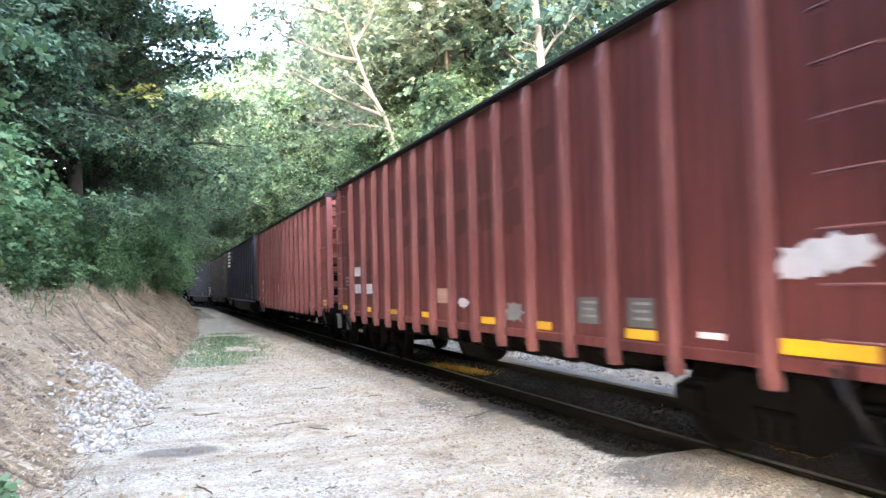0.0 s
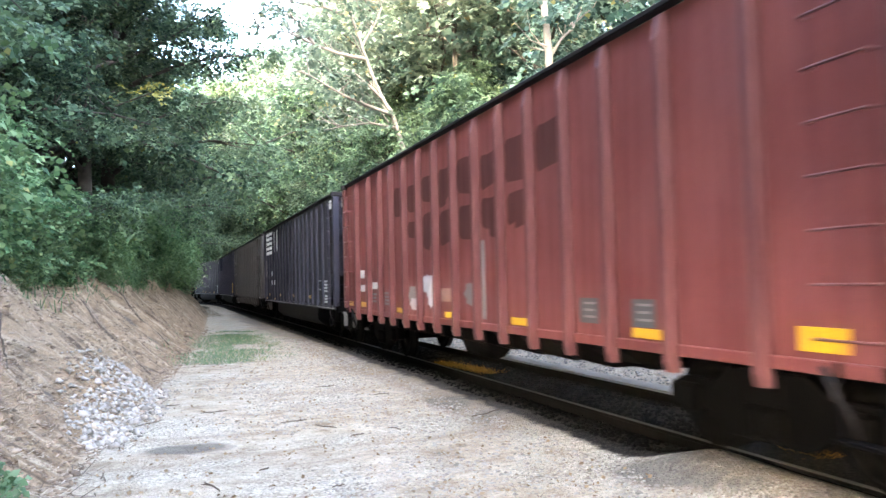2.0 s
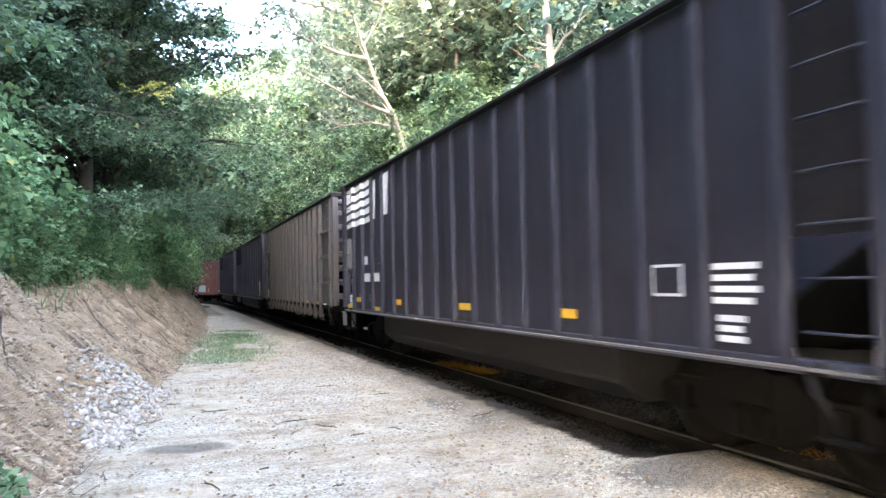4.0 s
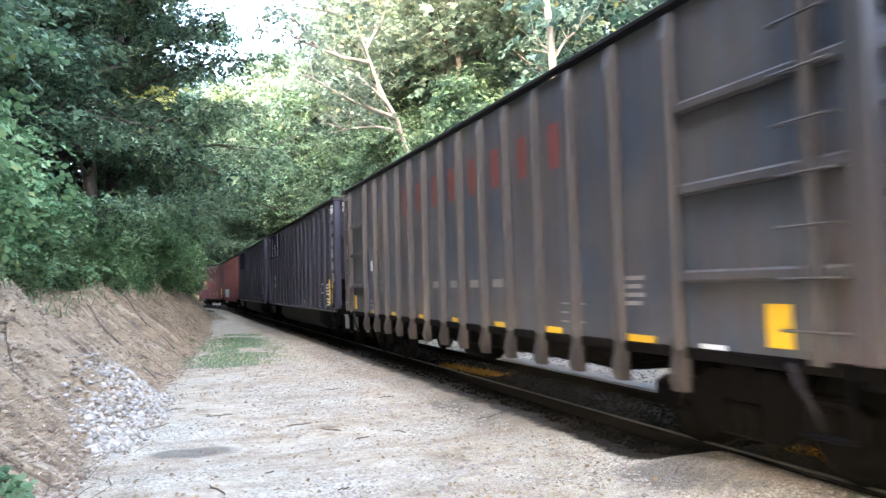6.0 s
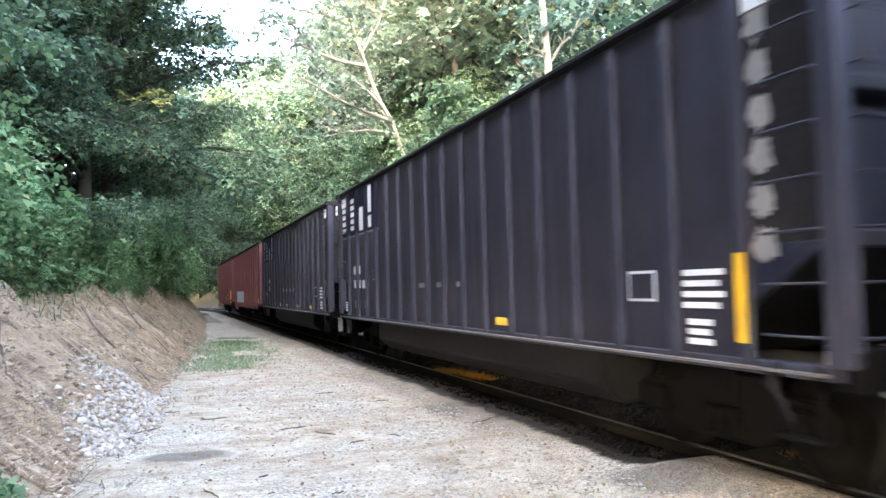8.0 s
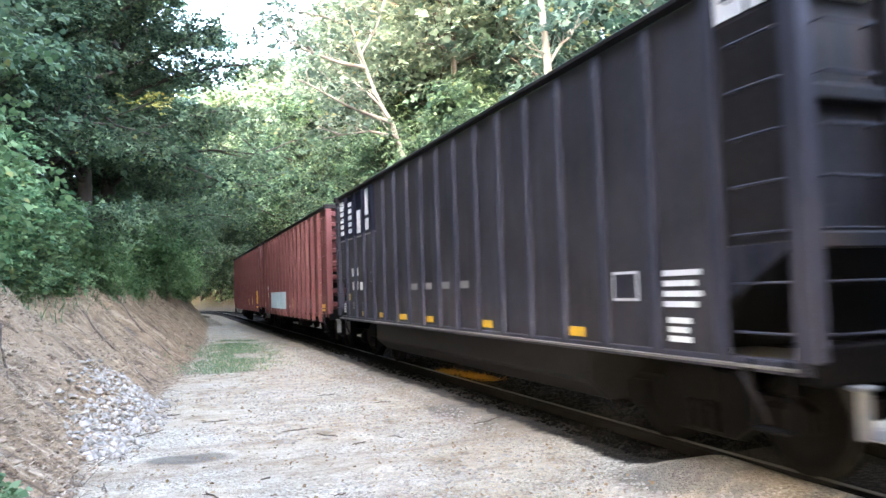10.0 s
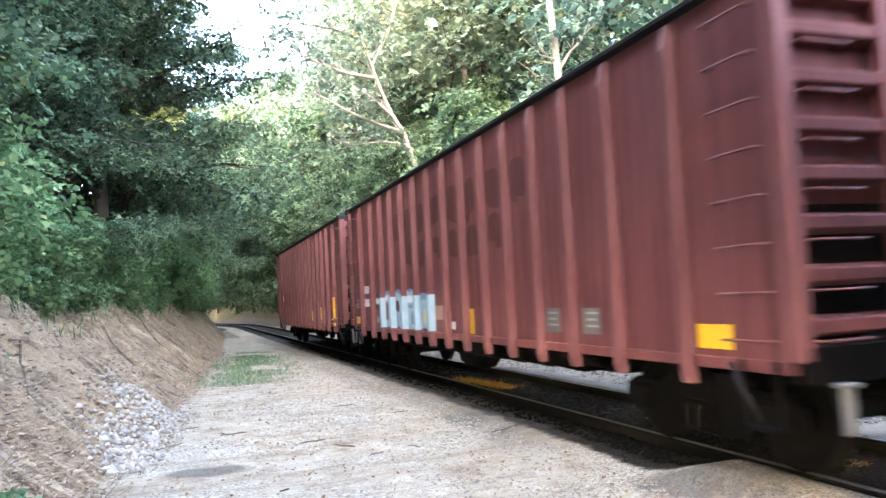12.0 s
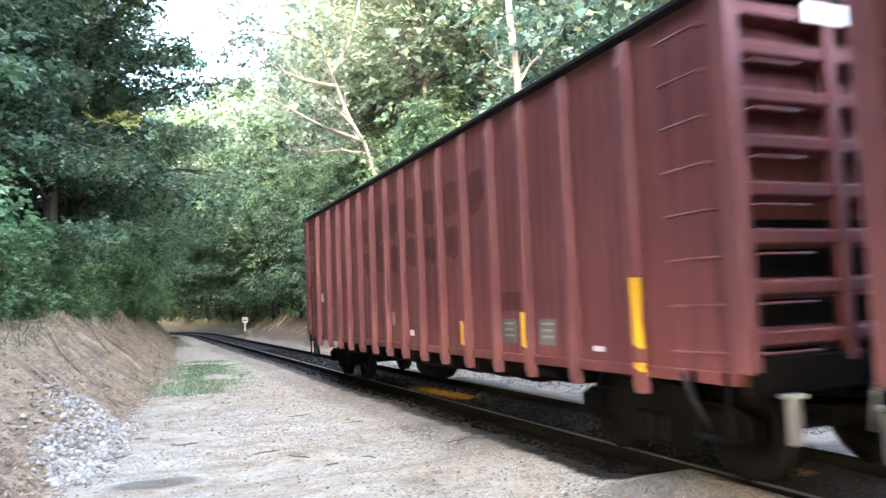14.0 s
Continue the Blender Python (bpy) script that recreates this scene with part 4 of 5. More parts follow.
yellow_bars(car2, [6.2, 3.1, -0.4, -3.4], 1.16, 0.46, 0.1)
yellow_bars(car4, [-2.1], 1.08, 0.4, 0.1)
patch(car4, "reflector", -6.60, -6.50, 1.12, 1.80, YELLOW, 0.076, label="yellow reflective bar")
for y in (1.17, 0.25, -0.65):
    patch(car4, "stencil_line", y - 0.17, y + 0.17, 1.60, 1.68, PALE)
for k in range(6):
    spray(car4, "scuffed_paint", -6.75, 3.5 - k * 0.33, 0.26, 0.42, PALE, 71 + k, 0.004, 2)
yellow_bars(car5, [6.6], 1.38, 0.36, 0.16)
yellow_bars(car5, [5.05, 3.55, 2.1, 0.62, -1.8, -4.2], 1.04, 0.45, 0.1)
for y in (1.42, 0.64, -0.2, -1.0):
    patch(car5, "stencil_line", y - 0.2, y + 0.2, 1.59, 1.70, PALE)

car6 = red_wagon("red-oxide coal wagon with a pale blue spray-painted mural")
car7 = red_wagon("red-oxide coal wagon at the train's end, yellow dabs on ribs")
TRAIN = [car0, car1, car2, car3, car4, car5, car6, car7]
moving_cars += TRAIN
yellow_bars(car6, [6.95], 1.05, 0.4, 0.17)
yellow_bars(car6, [-0.98], 1.02, 0.2, 0.38)
yellow_bars(car6, [-6.52], 1.06, 0.42, 0.2)
dark_panels(car6, 21)
def blob(y0, y1, z0, z1, seed, rag=0.03, n=7):
    """A hand-sprayed outline with a wavering edge."""
    r = random.Random(seed)
    top = [(y0 + (y1 - y0) * i / n, z1 + r.uniform(-rag, rag)) for i in range(n + 1)]
    low = [(y1 - (y1 - y0) * i / n, z0 + r.uniform(-rag, rag)) for i in range(n + 1)]
    return [(y0 - 0.04, z0 + (z1 - z0) * 0.3), (y0 - 0.04, z0 + (z1 - z0) * 0.75)] + top + [(y1 + 0.04, z0 + (z1 - z0) * 0.75), (y1 + 0.05, z0 + (z1 - z0) * 0.3)] + low


def mural(name, y0, y1, z0, z1, mat, seed, out, rag=0.03, label=""):
    part(name, extrude(name, blob(y0, y1, z0, z1, seed, rag), 0, -SHEET - out, -SHEET + 0.01, mat), car6, None, label)


mural("spray_outline", 0.92, 4.68, 1.04, 1.66, SPRAY_BLUE, 55, 0.003, 0.05)
mural("spray_letter", 0.98, 4.60, 1.07, 1.60, TEAL, 54, 0.0045, 0.04, "pale blue spray-painted ground")
for k, (a, b) in enumerate(((4.30, 4.66), (3.46, 4.16), (2.62, 3.32), (1.76, 2.46), (0.94, 1.60))):
    mural("spray_outline", a - 0.03, b + 0.03, 1.05, 1.80 - 0.12 * (k == 4), SPRAY_BLUE, 60 + k, 0.0055, 0.03)
    mural("spray_letter", a, b, 1.05, 1.72 - 0.14 * (k == 4), TEAL, 64 + k, 0.0068, 0.04, "pale blue spray-painted letter")
for y0, y1, z0, z1, m in ((3.98, 4.14, 1.18, 1.55, RED), (3.52, 3.78, 1.34, 1.62, SPRAY_BLUE), (3.10, 3.28, 1.36, 1.58, RED_DARK), (2.68, 2.98, 1.15, 1.33, SPRAY_BLUE), (1.86, 2.22, 1.12, 1.34, SPRAY_BLUE),
                          (1.98, 2.40, 1.42, 1.50, SPRAY_BLUE), (1.34, 1.38, 1.14, 1.40, YELLOW), (1.02, 1.22, 1.16, 1.34, SPRAY_BLUE)):
    mural("spray_fill", y0, y1, z0, z1, m, int(y0 * 100), 0.008, 0.02)
for y0, y1, z0, z1 in ((2.64, 2.84, 1.36, 1.50), (2.10, 2.42, 1.54, 1.66), (3.56, 3.80, 1.64, 1.72), (4.36, 4.60, 1.40, 1.50), (1.80, 2.10, 1.05, 1.12), (4.02, 4.12, 1.60, 1.70)):
    mural("spray_highlight", y0, y1, z0, z1, WHITE, int(y0 * 90), 0.010, 0.015)
mural("spray_outline", 4.72, 5.04, 1.40, 1.76, SOOT, 58, 0.004)
mural("spray_highlight", 4.76, 4.98, 1.52, 1.64, WHITE, 57, 0.007)
mural("spray_highlight", 4.74, 5.00, 1.10, 1.22, PALE, 56, 0.006)
rib_paint(car6, RED_RIBS, 0.8, 4.6, 1.02, 1.66, TEAL, "spray_letter")
number_block(car6, 5.68, 6.15, 1.78, 1.96, 4)
number_block(car6, 5.68, 6.15, 1.47, 1.65, 3)
lines(car6, 6.75, 7.1, 1.65, 3, 0.05, 0.08, PALE)
patch(car6, "repaint_patch", 0.22, 0.76, 1.22, 1.46, PINK)
patch(car6, "stencil_panel", -0.22, 0.14, 1.07, 1.19, WHITE)
for c, y in itertools.product((car6, car7), (-3.65, -4.55)):
    patch(c, "data_panel", y - 0.18, y + 0.18, 1.12, 1.40, SLATE)
    lines(c, y - 0.14, y + 0.1, 1.36, 3, 0.025, 0.07, PALE)
dark_panels(car7, 25)
patch(car7, "overpainted_panel", -4.0, -3.4, 1.5, 1.72, RED_DARK, 0.004)
patch(car7, "repaint_patch", 0.63, 1.0, 1.30, 1.52, PINK)
patch(car7, "stencil_panel", -0.3, -0.12, 1.13, 1.22, WHITE)
patch(car7, "stencil_panel", 5.95, 6.2, 1.80, 2.0, WHITE)
patch(car7, "stencil_panel", 5.4, 5.65, 1.45, 1.6, PALE)
patch(car7, "stencil_panel", 5.0, 5.12, 1.45, 1.62, PALE)
patch(car7, "stencil_line", -5.6, -5.42, 1.09, 1.14, WHITE)
for y, z, h in ((-6.25, 1.15, 0.62), (-4.2, 1.08, 0.4), (-2.49, 1.05, 0.32), (-6.25, 0.95, 0.08)):
    r = random.Random(int(y * 10))
    part("yellow_dab", extrude("yellow_dab", [(y - 0.05, z), (y + 0.05, z + r.uniform(0, .04)), (y + 0.045, z + h * 0.6), (y + 0.05, z + h), (y - 0.05, z + h - r.uniform(0, .05)), (y - 0.03, z + h * 0.4)], 0, -SIDE - 0.006, -SIDE + 0.05, YELLOW), car7)
part("paper_placard", boxes("paper_placard", [(-0.78, -0.22, -HALF - 0.03, -HALF - 0.015, 3.68, 3.84)], WHITE), car7, None, "white card stuck on the end")


# ---------------------------------------------------------------- trees and undergrowth
def leaves(name, centres, per, spread, size, mat, seed, droop=0.25, flat=0.6, narrow=0.42, row=9):
    """Folded leaves in flat sprays: twigs start round the centres and bear leaves to both sides."""
    r = np.random.RandomState(seed)
    k = max(1, round(per / row))
    c = np.repeat(np.asarray(centres, float), k, 0)
    m = len(c)
    o = c + r.normal(0, 1, (m, 3)) * spread * np.array([1, 1, flat])
    yaw, tilt, roll = r.uniform(0, 2 * np.pi, m), r.normal(-droop, 0.28, m), r.normal(0, 0.35, m)
    d = np.stack([np.cos(yaw) * np.cos(tilt), np.sin(yaw) * np.cos(tilt), np.sin(tilt)], 1)
    s = np.stack([-np.sin(yaw), np.cos(yaw), np.zeros(m)], 1)
    up = np.cross(d, s)
    s = s * np.cos(roll)[:, None] + up * np.sin(roll)[:, None]
    n = m * row
    q = np.tile(np.arange(row), m)
    side = np.where(q % 2 == 0, 1.0, -1.0)[:, None]
    d, s, o = np.repeat(d, row, 0), np.repeat(s, row, 0), np.repeat(o, row, 0)
    ln = size * r.uniform(0.6, 1.3, n)[:, None]
    p = o + d * (q[:, None] * size * 0.42) + r.normal(0, size * 0.12, (n, 3)) - np.array([0, 0, 1.0]) * (q[:, None] ** 2) * size * 0.012
    e = d * r.uniform(0.3, 0.9, n)[:, None] + s * side * r.uniform(0.5, 1.0, n)[:, None] + r.normal(0, 0.25, (n, 3)) + np.array([0, 0, -0.15])
    e = e / np.linalg.norm(e, axis=1)[:, None]
    up = np.cross(d, s) + r.normal(0, 0.3, (n, 3))
    w = np.cross(e, up)
    w = w / np.linalg.norm(w, axis=1)[:, None] * ln * narrow
    h = np.cross(w, e) * 0.35
    v = np.stack([p, p + e * ln * 0.45 - w + h, p + e * ln, p + e * ln * 0.45 + w + h], 1)
    return quads_mesh(name, v.reshape(-1, 3), mat)


def skeleton_tree(seed, height, radius, clear, spread, lean=(0, 0), limbs=11):
    """Trunk and limbs as tapered runs, and the twig ends that bear the leaves."""
    r = random.Random(seed)
    runs, tips = [], []
    trunk = []
    for i in range(9):
        k = i / 8
        trunk.append((Vector((lean[0] * k * k + r.uniform(-0.12, 0.12) * k, lean[1] * k * k + r.uniform(-0.12, 0.12) * k, height * 0.92 * k - 0.4)), radius * (1 - 0.85 * k) * (1.35 if i == 0 else 1)))
    runs.append(trunk)
    for i in range(limbs):
        k = clear + (0.97 - clear) * (i + r.random() * 0.6) / limbs
        j = min(int(k * 8), 7)
        base = trunk[j][0].lerp(trunk[j + 1][0], k * 8 - j)
        a = i * 2.4 + r.uniform(-0.5, 0.5)
        reach = spread * (1.05 - 0.75 * (k - clear) / (1 - clear)) * r.uniform(0.65, 1.1)
        d = Vector((math.cos(a), math.sin(a), r.uniform(0.15, 0.55) + 0.5 * k))
        limb, p = [], base.copy()
        for q in range(5):
            limb.append((p.copy(), radius * 0.36 * (1 - 0.19 * q)))
            p = p + d * reach / 4
            d = (d + Vector((r.uniform(-.3, .3), r.uniform(-.3, .3), r.uniform(-.28, .1)))).normalized() * d.length
        runs.append(limb)
        for q in range(1, 5):
            for _ in range(3):
                e = Vector((r.uniform(-1, 1), r.uniform(-1, 1), r.uniform(-0.45, 0.5))) * reach * 0.30
                b = limb[q][0]
                runs.append([(b, radius * 0.10), (b + e * 0.6 + Vector((0, 0, 0.1)), radius * 0.06), (b + e, radius * 0.02)])
                tips += [tuple(b + e), tuple(b + e * 0.55)]
        tips.append(tuple(limb[-1][0]))
    tips.append(tuple(trunk[-1][0]))
    return runs, tips


def make_tree(label, seed, height, radius, clear, spread, leaf, per, mat, bark=BARK, lean=(0, 0), limbs=11, clump=0.55, name="tree", sides=7, flat=0.6):
    runs, tips = skeleton_tree(seed, height, radius, clear, spread, lean, limbs)
    t = tagged(new(name), label, "tree", "woodland trees")
    part("trunk", tubes("trunk", runs, bark, sides, False), t)
    part("crown", leaves("crown", tips, per, clump, leaf, mat, seed, flat=flat), t)
    return t


def plant(proto, spots, seed):
    """Copies of a tree on the ground, turned and sized; the first spot takes the tree itself."""
    r = random.Random(seed)
    for i, (x, y, s) in enumerate(spots):
        z = float(land(x, y)) - 0.1
        m = pose(x, y, z, r.uniform(-3, 3), r.uniform(-3, 3), r.uniform(0, 360))
        ob = proto if i == 0 else copy_thing(proto, m)
        ob.matrix_basis = m @ Matrix.Diagonal((s, s, s * r.uniform(0.92, 1.1), 1))


def along(y):
    return float(bend(y))


# left side: trees overhanging the cut bank
near_a = make_tree("tall broadleaf tree overhanging the soil bank", 101, 16, 0.22, 0.14, 5.4, 0.125, 99, LEAF_NEAR, limbs=17, clump=0.38, flat=0.32)
near_b = make_tree("dark broadleaf tree on the bank's crest", 102, 18, 0.26, 0.16, 5.8, 0.125, 99, LEAF_NEAR, limbs=17, clump=0.38, flat=0.32)
near_c = make_tree("leaning broadleaf tree above the eroded bank", 103, 12, 0.18, 0.10, 4.8, 0.12, 99, LEAF_NEAR, limbs=15, clump=0.38, flat=0.32)
plant(near_a, [(-5.4, 12.5, 1.0), (-4.2, 24.0, 1.0), (-3.4, 38.0, 1.1), (-9.0, 9.0, 1.0), (-7.6, 13.5, 1.05), (-8.2, 20.5, 1.1), (-1.4, 57.0, 1.15), (-2.4, 25.6, 1.15)], 1)
plant(near_b, [(-6.2, 17.5, 1.0), (-4.4, 31.0, 1.05), (-2.2, 47.0, 1.05), (-10, 26.0, 1.1), (-2.5, 66.0, 1.1), (-2.1, 28.5, 1.1), (-1.2, 40.0, 1.1), (-2.8, 33.2, 1.0)], 2)
plant(near_c, [(-5.2, 9.3, 0.9), (-4.3, 19.5, 0.9), (-2.9, 34.5, 0.95), (-1.6, 52.0, 1.0), (-0.6, 62.0, 1.0), (-0.4, 71.0, 1.1)], 3)

wood_a = make_tree("tall woodland tree with a broad green crown", 201, 20, 0.24, 0.15, 5.4, 0.32, 18, LEAF_WOOD, limbs=16, clump=0.65)
# high crowns only, so the painted canopy light stays in the upper woods
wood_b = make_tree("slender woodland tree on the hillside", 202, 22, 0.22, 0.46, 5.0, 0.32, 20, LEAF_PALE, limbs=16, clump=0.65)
wood_c = make_tree("woodland tree with leaves coloured light like a lit canopy", 203, 21, 0.24, 0.42, 5.4, 0.32, 20, LEAF_PALE, limbs=16, clump=0.65)
# understory tree: the darker leaf colour stands in for shade
wood_d = make_tree("low woodland tree on the slope", 204, 9, 0.14, 0.06, 3.6, 0.24, 27, LEAF_NEAR, limbs=11, clump=0.5)


def scatter(n, x0, x1, y0, y1, s0, s1, seed, gap):
    r = random.Random(seed)
    out, keep = [], []
    for _ in range(n * 40):
        x, y = r.uniform(x0, x1), r.uniform(y0, y1)
        if (0.44 < x / y < 0.66 and y < 31) or (0.08 < x / y < 0.37 and y < 35):   # keep the pale trees in the open
            continue
        if all((x - a) ** 2 + (y - b) ** 2 > gap * gap for a, b in keep):
            keep.append((x, y))
            out.append((x + along(y), y, r.uniform(s0, s1)))
        if len(out) == n:
            break
    return [s for s in out if not (s[1] < 21 and 0.6 < s[0] / s[1] < 0.95)]   # the bleached trunk stands free


plant(wood_a, scatter(18, 12.5, 30, 16, 90, 0.95, 1.2, 11, 5) + scatter(9, -27, -14, 12, 90, 1.0, 1.2, 12, 5), 4)
plant(wood_b, scatter(16, 12, 30, 20, 96, 0.95, 1.2, 13, 5) + scatter(8, -30, -13, 30, 100, 1.0, 1.2, 14, 6), 5)
plant(wood_c, scatter(12, 14, 34, 36, 90, 0.95, 1.2, 15, 6) + [(13.6, 52.0, 1.15), (13.2, 45.5, 1.1), (15.6, 63.0, 1.3), (15.0, 40.5, 1.2)], 6)
plant(wood_d, scatter(22, 10.8, 16, 14, 100, 0.7, 1.15, 16, 3), 7)
# unseen trees added round about, beside and behind the camera, to cut light
plant(copy_thing(wood_a, pose(0, 0, 0)), [(-12, 4, 1.0), (-8.5, -4, 1.0), (-10, -12, 1.1), (-15, -2, 1.1), (-9, -1, 0.8), (-5, -13, 1.0), (-7, -21, 1.25), (-6, -8, 1.1), (-2, -17, 1.1), (-3, -25, 1.2), (-12, -6, 1.25), (3, -58, 1.2), (9, -62, 1.2), (-4, -56, 1.1), (-11, -18, 1.3), (-14, -25, 1.35), (-3, -25, 1.3), (-18, -12, 1.3), (-13, 3, 1.2), (-13, 10, 1.2)], 10)
plant(copy_thing(wood_d, pose(0, 0, 0)), [(x + along(y), y, 0.85) for x, y in ((10.4, 40), (10.9, 45), (10.2, 50), (10.9, 55), (10.0, 60), (10.7, 64), (9.9, 68), (10.6, 73), (9.8, 78), (10.8, 82))], 21)
# unseen belt of woods added on the rising ground left, blocking the low sun
plant(copy_thing(wood_a, pose(0, 0, 0)), [(-22 - 5.5 * (k % 3) - 1.7 * math.sin(k), -62 + 3.1 * k, 1.4 + 0.12 * math.sin(2.3 * k)) for k in range(44)], 31)
# the wooded slope that closes the view where the line bends away
end_spots = [(x + along(y), y, 1.42) for x, y in ((11, 96), (14, 100), (18, 97), (12, 106), (16, 110), (21, 106), (25, 100), (13, 116), (19, 118), (28, 112), (34, 118), (24, 122))]
# shade at the cutting's end comes from the dark leaf colour
wood_e = make_tree("woodland tree closing the end of the cutting, leaves coloured dark for shade", 205, 19, 0.22, 0.05, 5.2, 0.30, 27, LEAF_NEAR, limbs=17, clump=0.65)
plant(wood_e, end_spots + [(x + along(y), y, 0.75) for x, y in ((9.8, 70), (10.4, 77), (9.9, 84), (11.5, 64), (12.5, 72), (13, 82), (12.5, 58), (14, 50))], 8)
plant(copy_thing(wood_d, pose(0, 0, 0)), [(x + along(y), y, 1.1) for x, y in ((9.6, 86), (9.8, 92), (9.9, 98), (10.2, 104), (10.5, 110), (11.5, 90), (12, 101))], 9)


# trees leaning over the line where it bends, so that their crowns meet above it
wood_f = make_tree("dark tree leaning over the bend of the line", 206, 18, 0.22, 0.34, 6.0, 0.28, 27, LEAF_NEAR, limbs=16, clump=0.6, flat=0.4)
plant(wood_f, [(5.59 + s * 5.0 + along(y), y, 0.98) for y, s in ((60, 1), (66, 1), (70, -1), (72, 1), (77, -1), (78, 1), (84, -1), (85, 1), (91, -1), (93, 1), (99, -1), (101, 1), (108, 1))] + [(11.2, 41, 0.56), (11.6, 47, 0.6), (11.0, 53, 0.62), (13.0, 44, 0.66), (13.4, 51, 0.7)], 19)


def limb_tree(name, label, runs, leaf_runs, mat):
    """A tree drawn limb by limb, thinly leaved."""
    t = tagged(new(name), label, "tree", "woodland trees")
    tips = []
    r = random.Random(7)
    twigs = []
    for limb in runs[1:]:
        for i in range(1, len(limb)):
            for _ in range(3):
                a = limb[i - 1][0].lerp(limb[i][0], r.random())
                b = a + Vector((r.uniform(-1.0, 0.5), r.uniform(-0.6, 0.6), r.uniform(0.1, 0.9)))
                c = b + Vector((r.uniform(-0.8, 0.3), r.uniform(-0.5, 0.5), r.uniform(0.0, 0.7)))
                twigs.append([(a, 0.035), (b, 0.022), (c, 0.008)])
                tips.append(tuple(c))
    part("trunk", tubes("trunk", runs + twigs, PALE_BARK, 8, False), t)
    for run in leaf_runs:
        for (a, _), (b, _) in zip(run, run[1:]):
            for k in range(3):
                p = Vector(a).lerp(Vector(b), (k + 0.5) / 3)
                tips.append(tuple(p + Vector((r.uniform(-1.4, 1.4), r.uniform(-1.2, 1.6), r.uniform(0.1, 1.5)))))
    part("crown", leaves("crown", tips, 18, 0.55, 0.24, mat, 77), t)
    return t


def run(r0, r1, *pts):
    n = len(pts) - 1
    return [(Vector(p), r0 + (r1 - r0) * i / n) for i, p in enumerate(pts)]


PY = 34.0
main = run(0.16, 0.04, (11.6, PY + 0.6, 2.0), (11.1, PY + 0.3, 5.5), (10.75, PY, 7.6), (10.1, PY, 9.6), (9.6, PY, 10.4), (9.13, PY, 11.5), (8.67, PY, 12.8), (8.24, PY, 14.1), (7.86, PY, 15.5), (7.6, PY, 17.5))
limb_a = run(0.10, 0.03, (10.1, PY, 9.6), (8.8, PY - 0.2, 9.95), (7.75, PY - 0.3, 10.3), (6.7, PY - 0.4, 10.8), (5.65, PY - 0.5, 11.3))
limb_b = run(0.07, 0.02, (10.2, PY, 9.0), (9.1, PY + 0.2, 9.2), (8.0, PY + 0.3, 9.05), (6.9, PY + 0.4, 8.8))
limb_c = run(0.10, 0.03, (8.9, PY, 12.2), (7.5, PY - 0.2, 12.3), (6.35, PY - 0.3, 12.6), (5.2, PY - 0.4, 13.0), (3.8, PY - 0.5, 13.1))
limb_d = run(0.08, 0.03, (8.24, PY, 14.1), (7.05, PY + 0.3, 14.6), (5.75, PY + 0.4, 14.75), (4.45, PY + 0.4, 14.6))
limb_e = run(0.10, 0.03, (9.7, PY, 10.3), (8.85, PY - 0.3, 10.9), (8.1, PY - 0.4, 11.15))
limb_f = run(0.08, 0.03, (8.67, PY, 12.8), (9.6, PY + 0.3, 14.4), (10.2, PY + 0.6, 16.2), (10.6, PY + 0.8, 18.0))
limb_g = run(0.09, 0.02, (6.35, PY - 0.3, 12.6), (5.6, PY - 0.3, 13.6), (5.0, PY - 0.3, 14.0))
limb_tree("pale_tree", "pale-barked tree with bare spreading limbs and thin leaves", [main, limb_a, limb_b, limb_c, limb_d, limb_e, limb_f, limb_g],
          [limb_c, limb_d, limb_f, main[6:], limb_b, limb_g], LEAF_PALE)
bough_trunk = run(0.17, 0.04, (-4.6, 24.6, 2.6), (-4.3, 24.5, 5.0), (-4.2, 24.4, 8.0), (-4.0, 24.4, 11.0))
bough = run(0.09, 0.02, (-4.3, 24.5, 5.2), (-2.6, 24.3, 6.0), (-0.88, 24.1, 6.0), (0.4, 24.0, 5.6), (1.5, 24.0, 5.15), (2.3, 24.0, 4.75))
bough_b = run(0.05, 0.015, (-0.9, 24.1, 6.0), (0.2, 24.6, 6.1), (1.2, 25.0, 5.8))
t = tagged(new("tree"), "dark tree with one long bough reaching over the drive", "tree", "woodland trees")
part("trunk", tubes("trunk", [bough_trunk, bough, bough_b], BARK, 8, False), t)
rt = random.Random(5)
tips = [tuple(Vector(a).lerp(Vector(b), (k + rt.random()) / 5) + Vector((rt.uniform(-.3, .3), rt.uniform(-.7, .7), rt.uniform(-.35, .2))))
        for r_ in (bough[1:], bough_b, bough_trunk[1:]) for (a, _), (b, _) in zip(r_, r_[1:]) for k in range(5)]
part("crown", leaves("crown", tips, 63, 0.26, 0.16, LEAF_NEAR, 78, 0.35, 0.3), t)

twig = run(0.05, 0.015, (-4.3, 24.5, 5.0), (-3.0, 22.0, 5.5), (-1.6, 20.6, 6.1), (-0.3, 20.0, 6.55))
part("yellowing_branch", tubes("yellowing_branch", [twig], BARK, 6, False), t)
part("yellow_leaves", leaves("yellow_leaves", [(-0.9, 20.3, 6.5), (-0.4, 20.1, 6.7), (0.0, 19.9, 6.62), (-0.2, 20.0, 6.55)], 36, 0.16, 0.11, LEAF_YELLOW, 79, 0.2, 0.4), t, None, "leaves coloured yellow as if sunlit at the branch's tip")

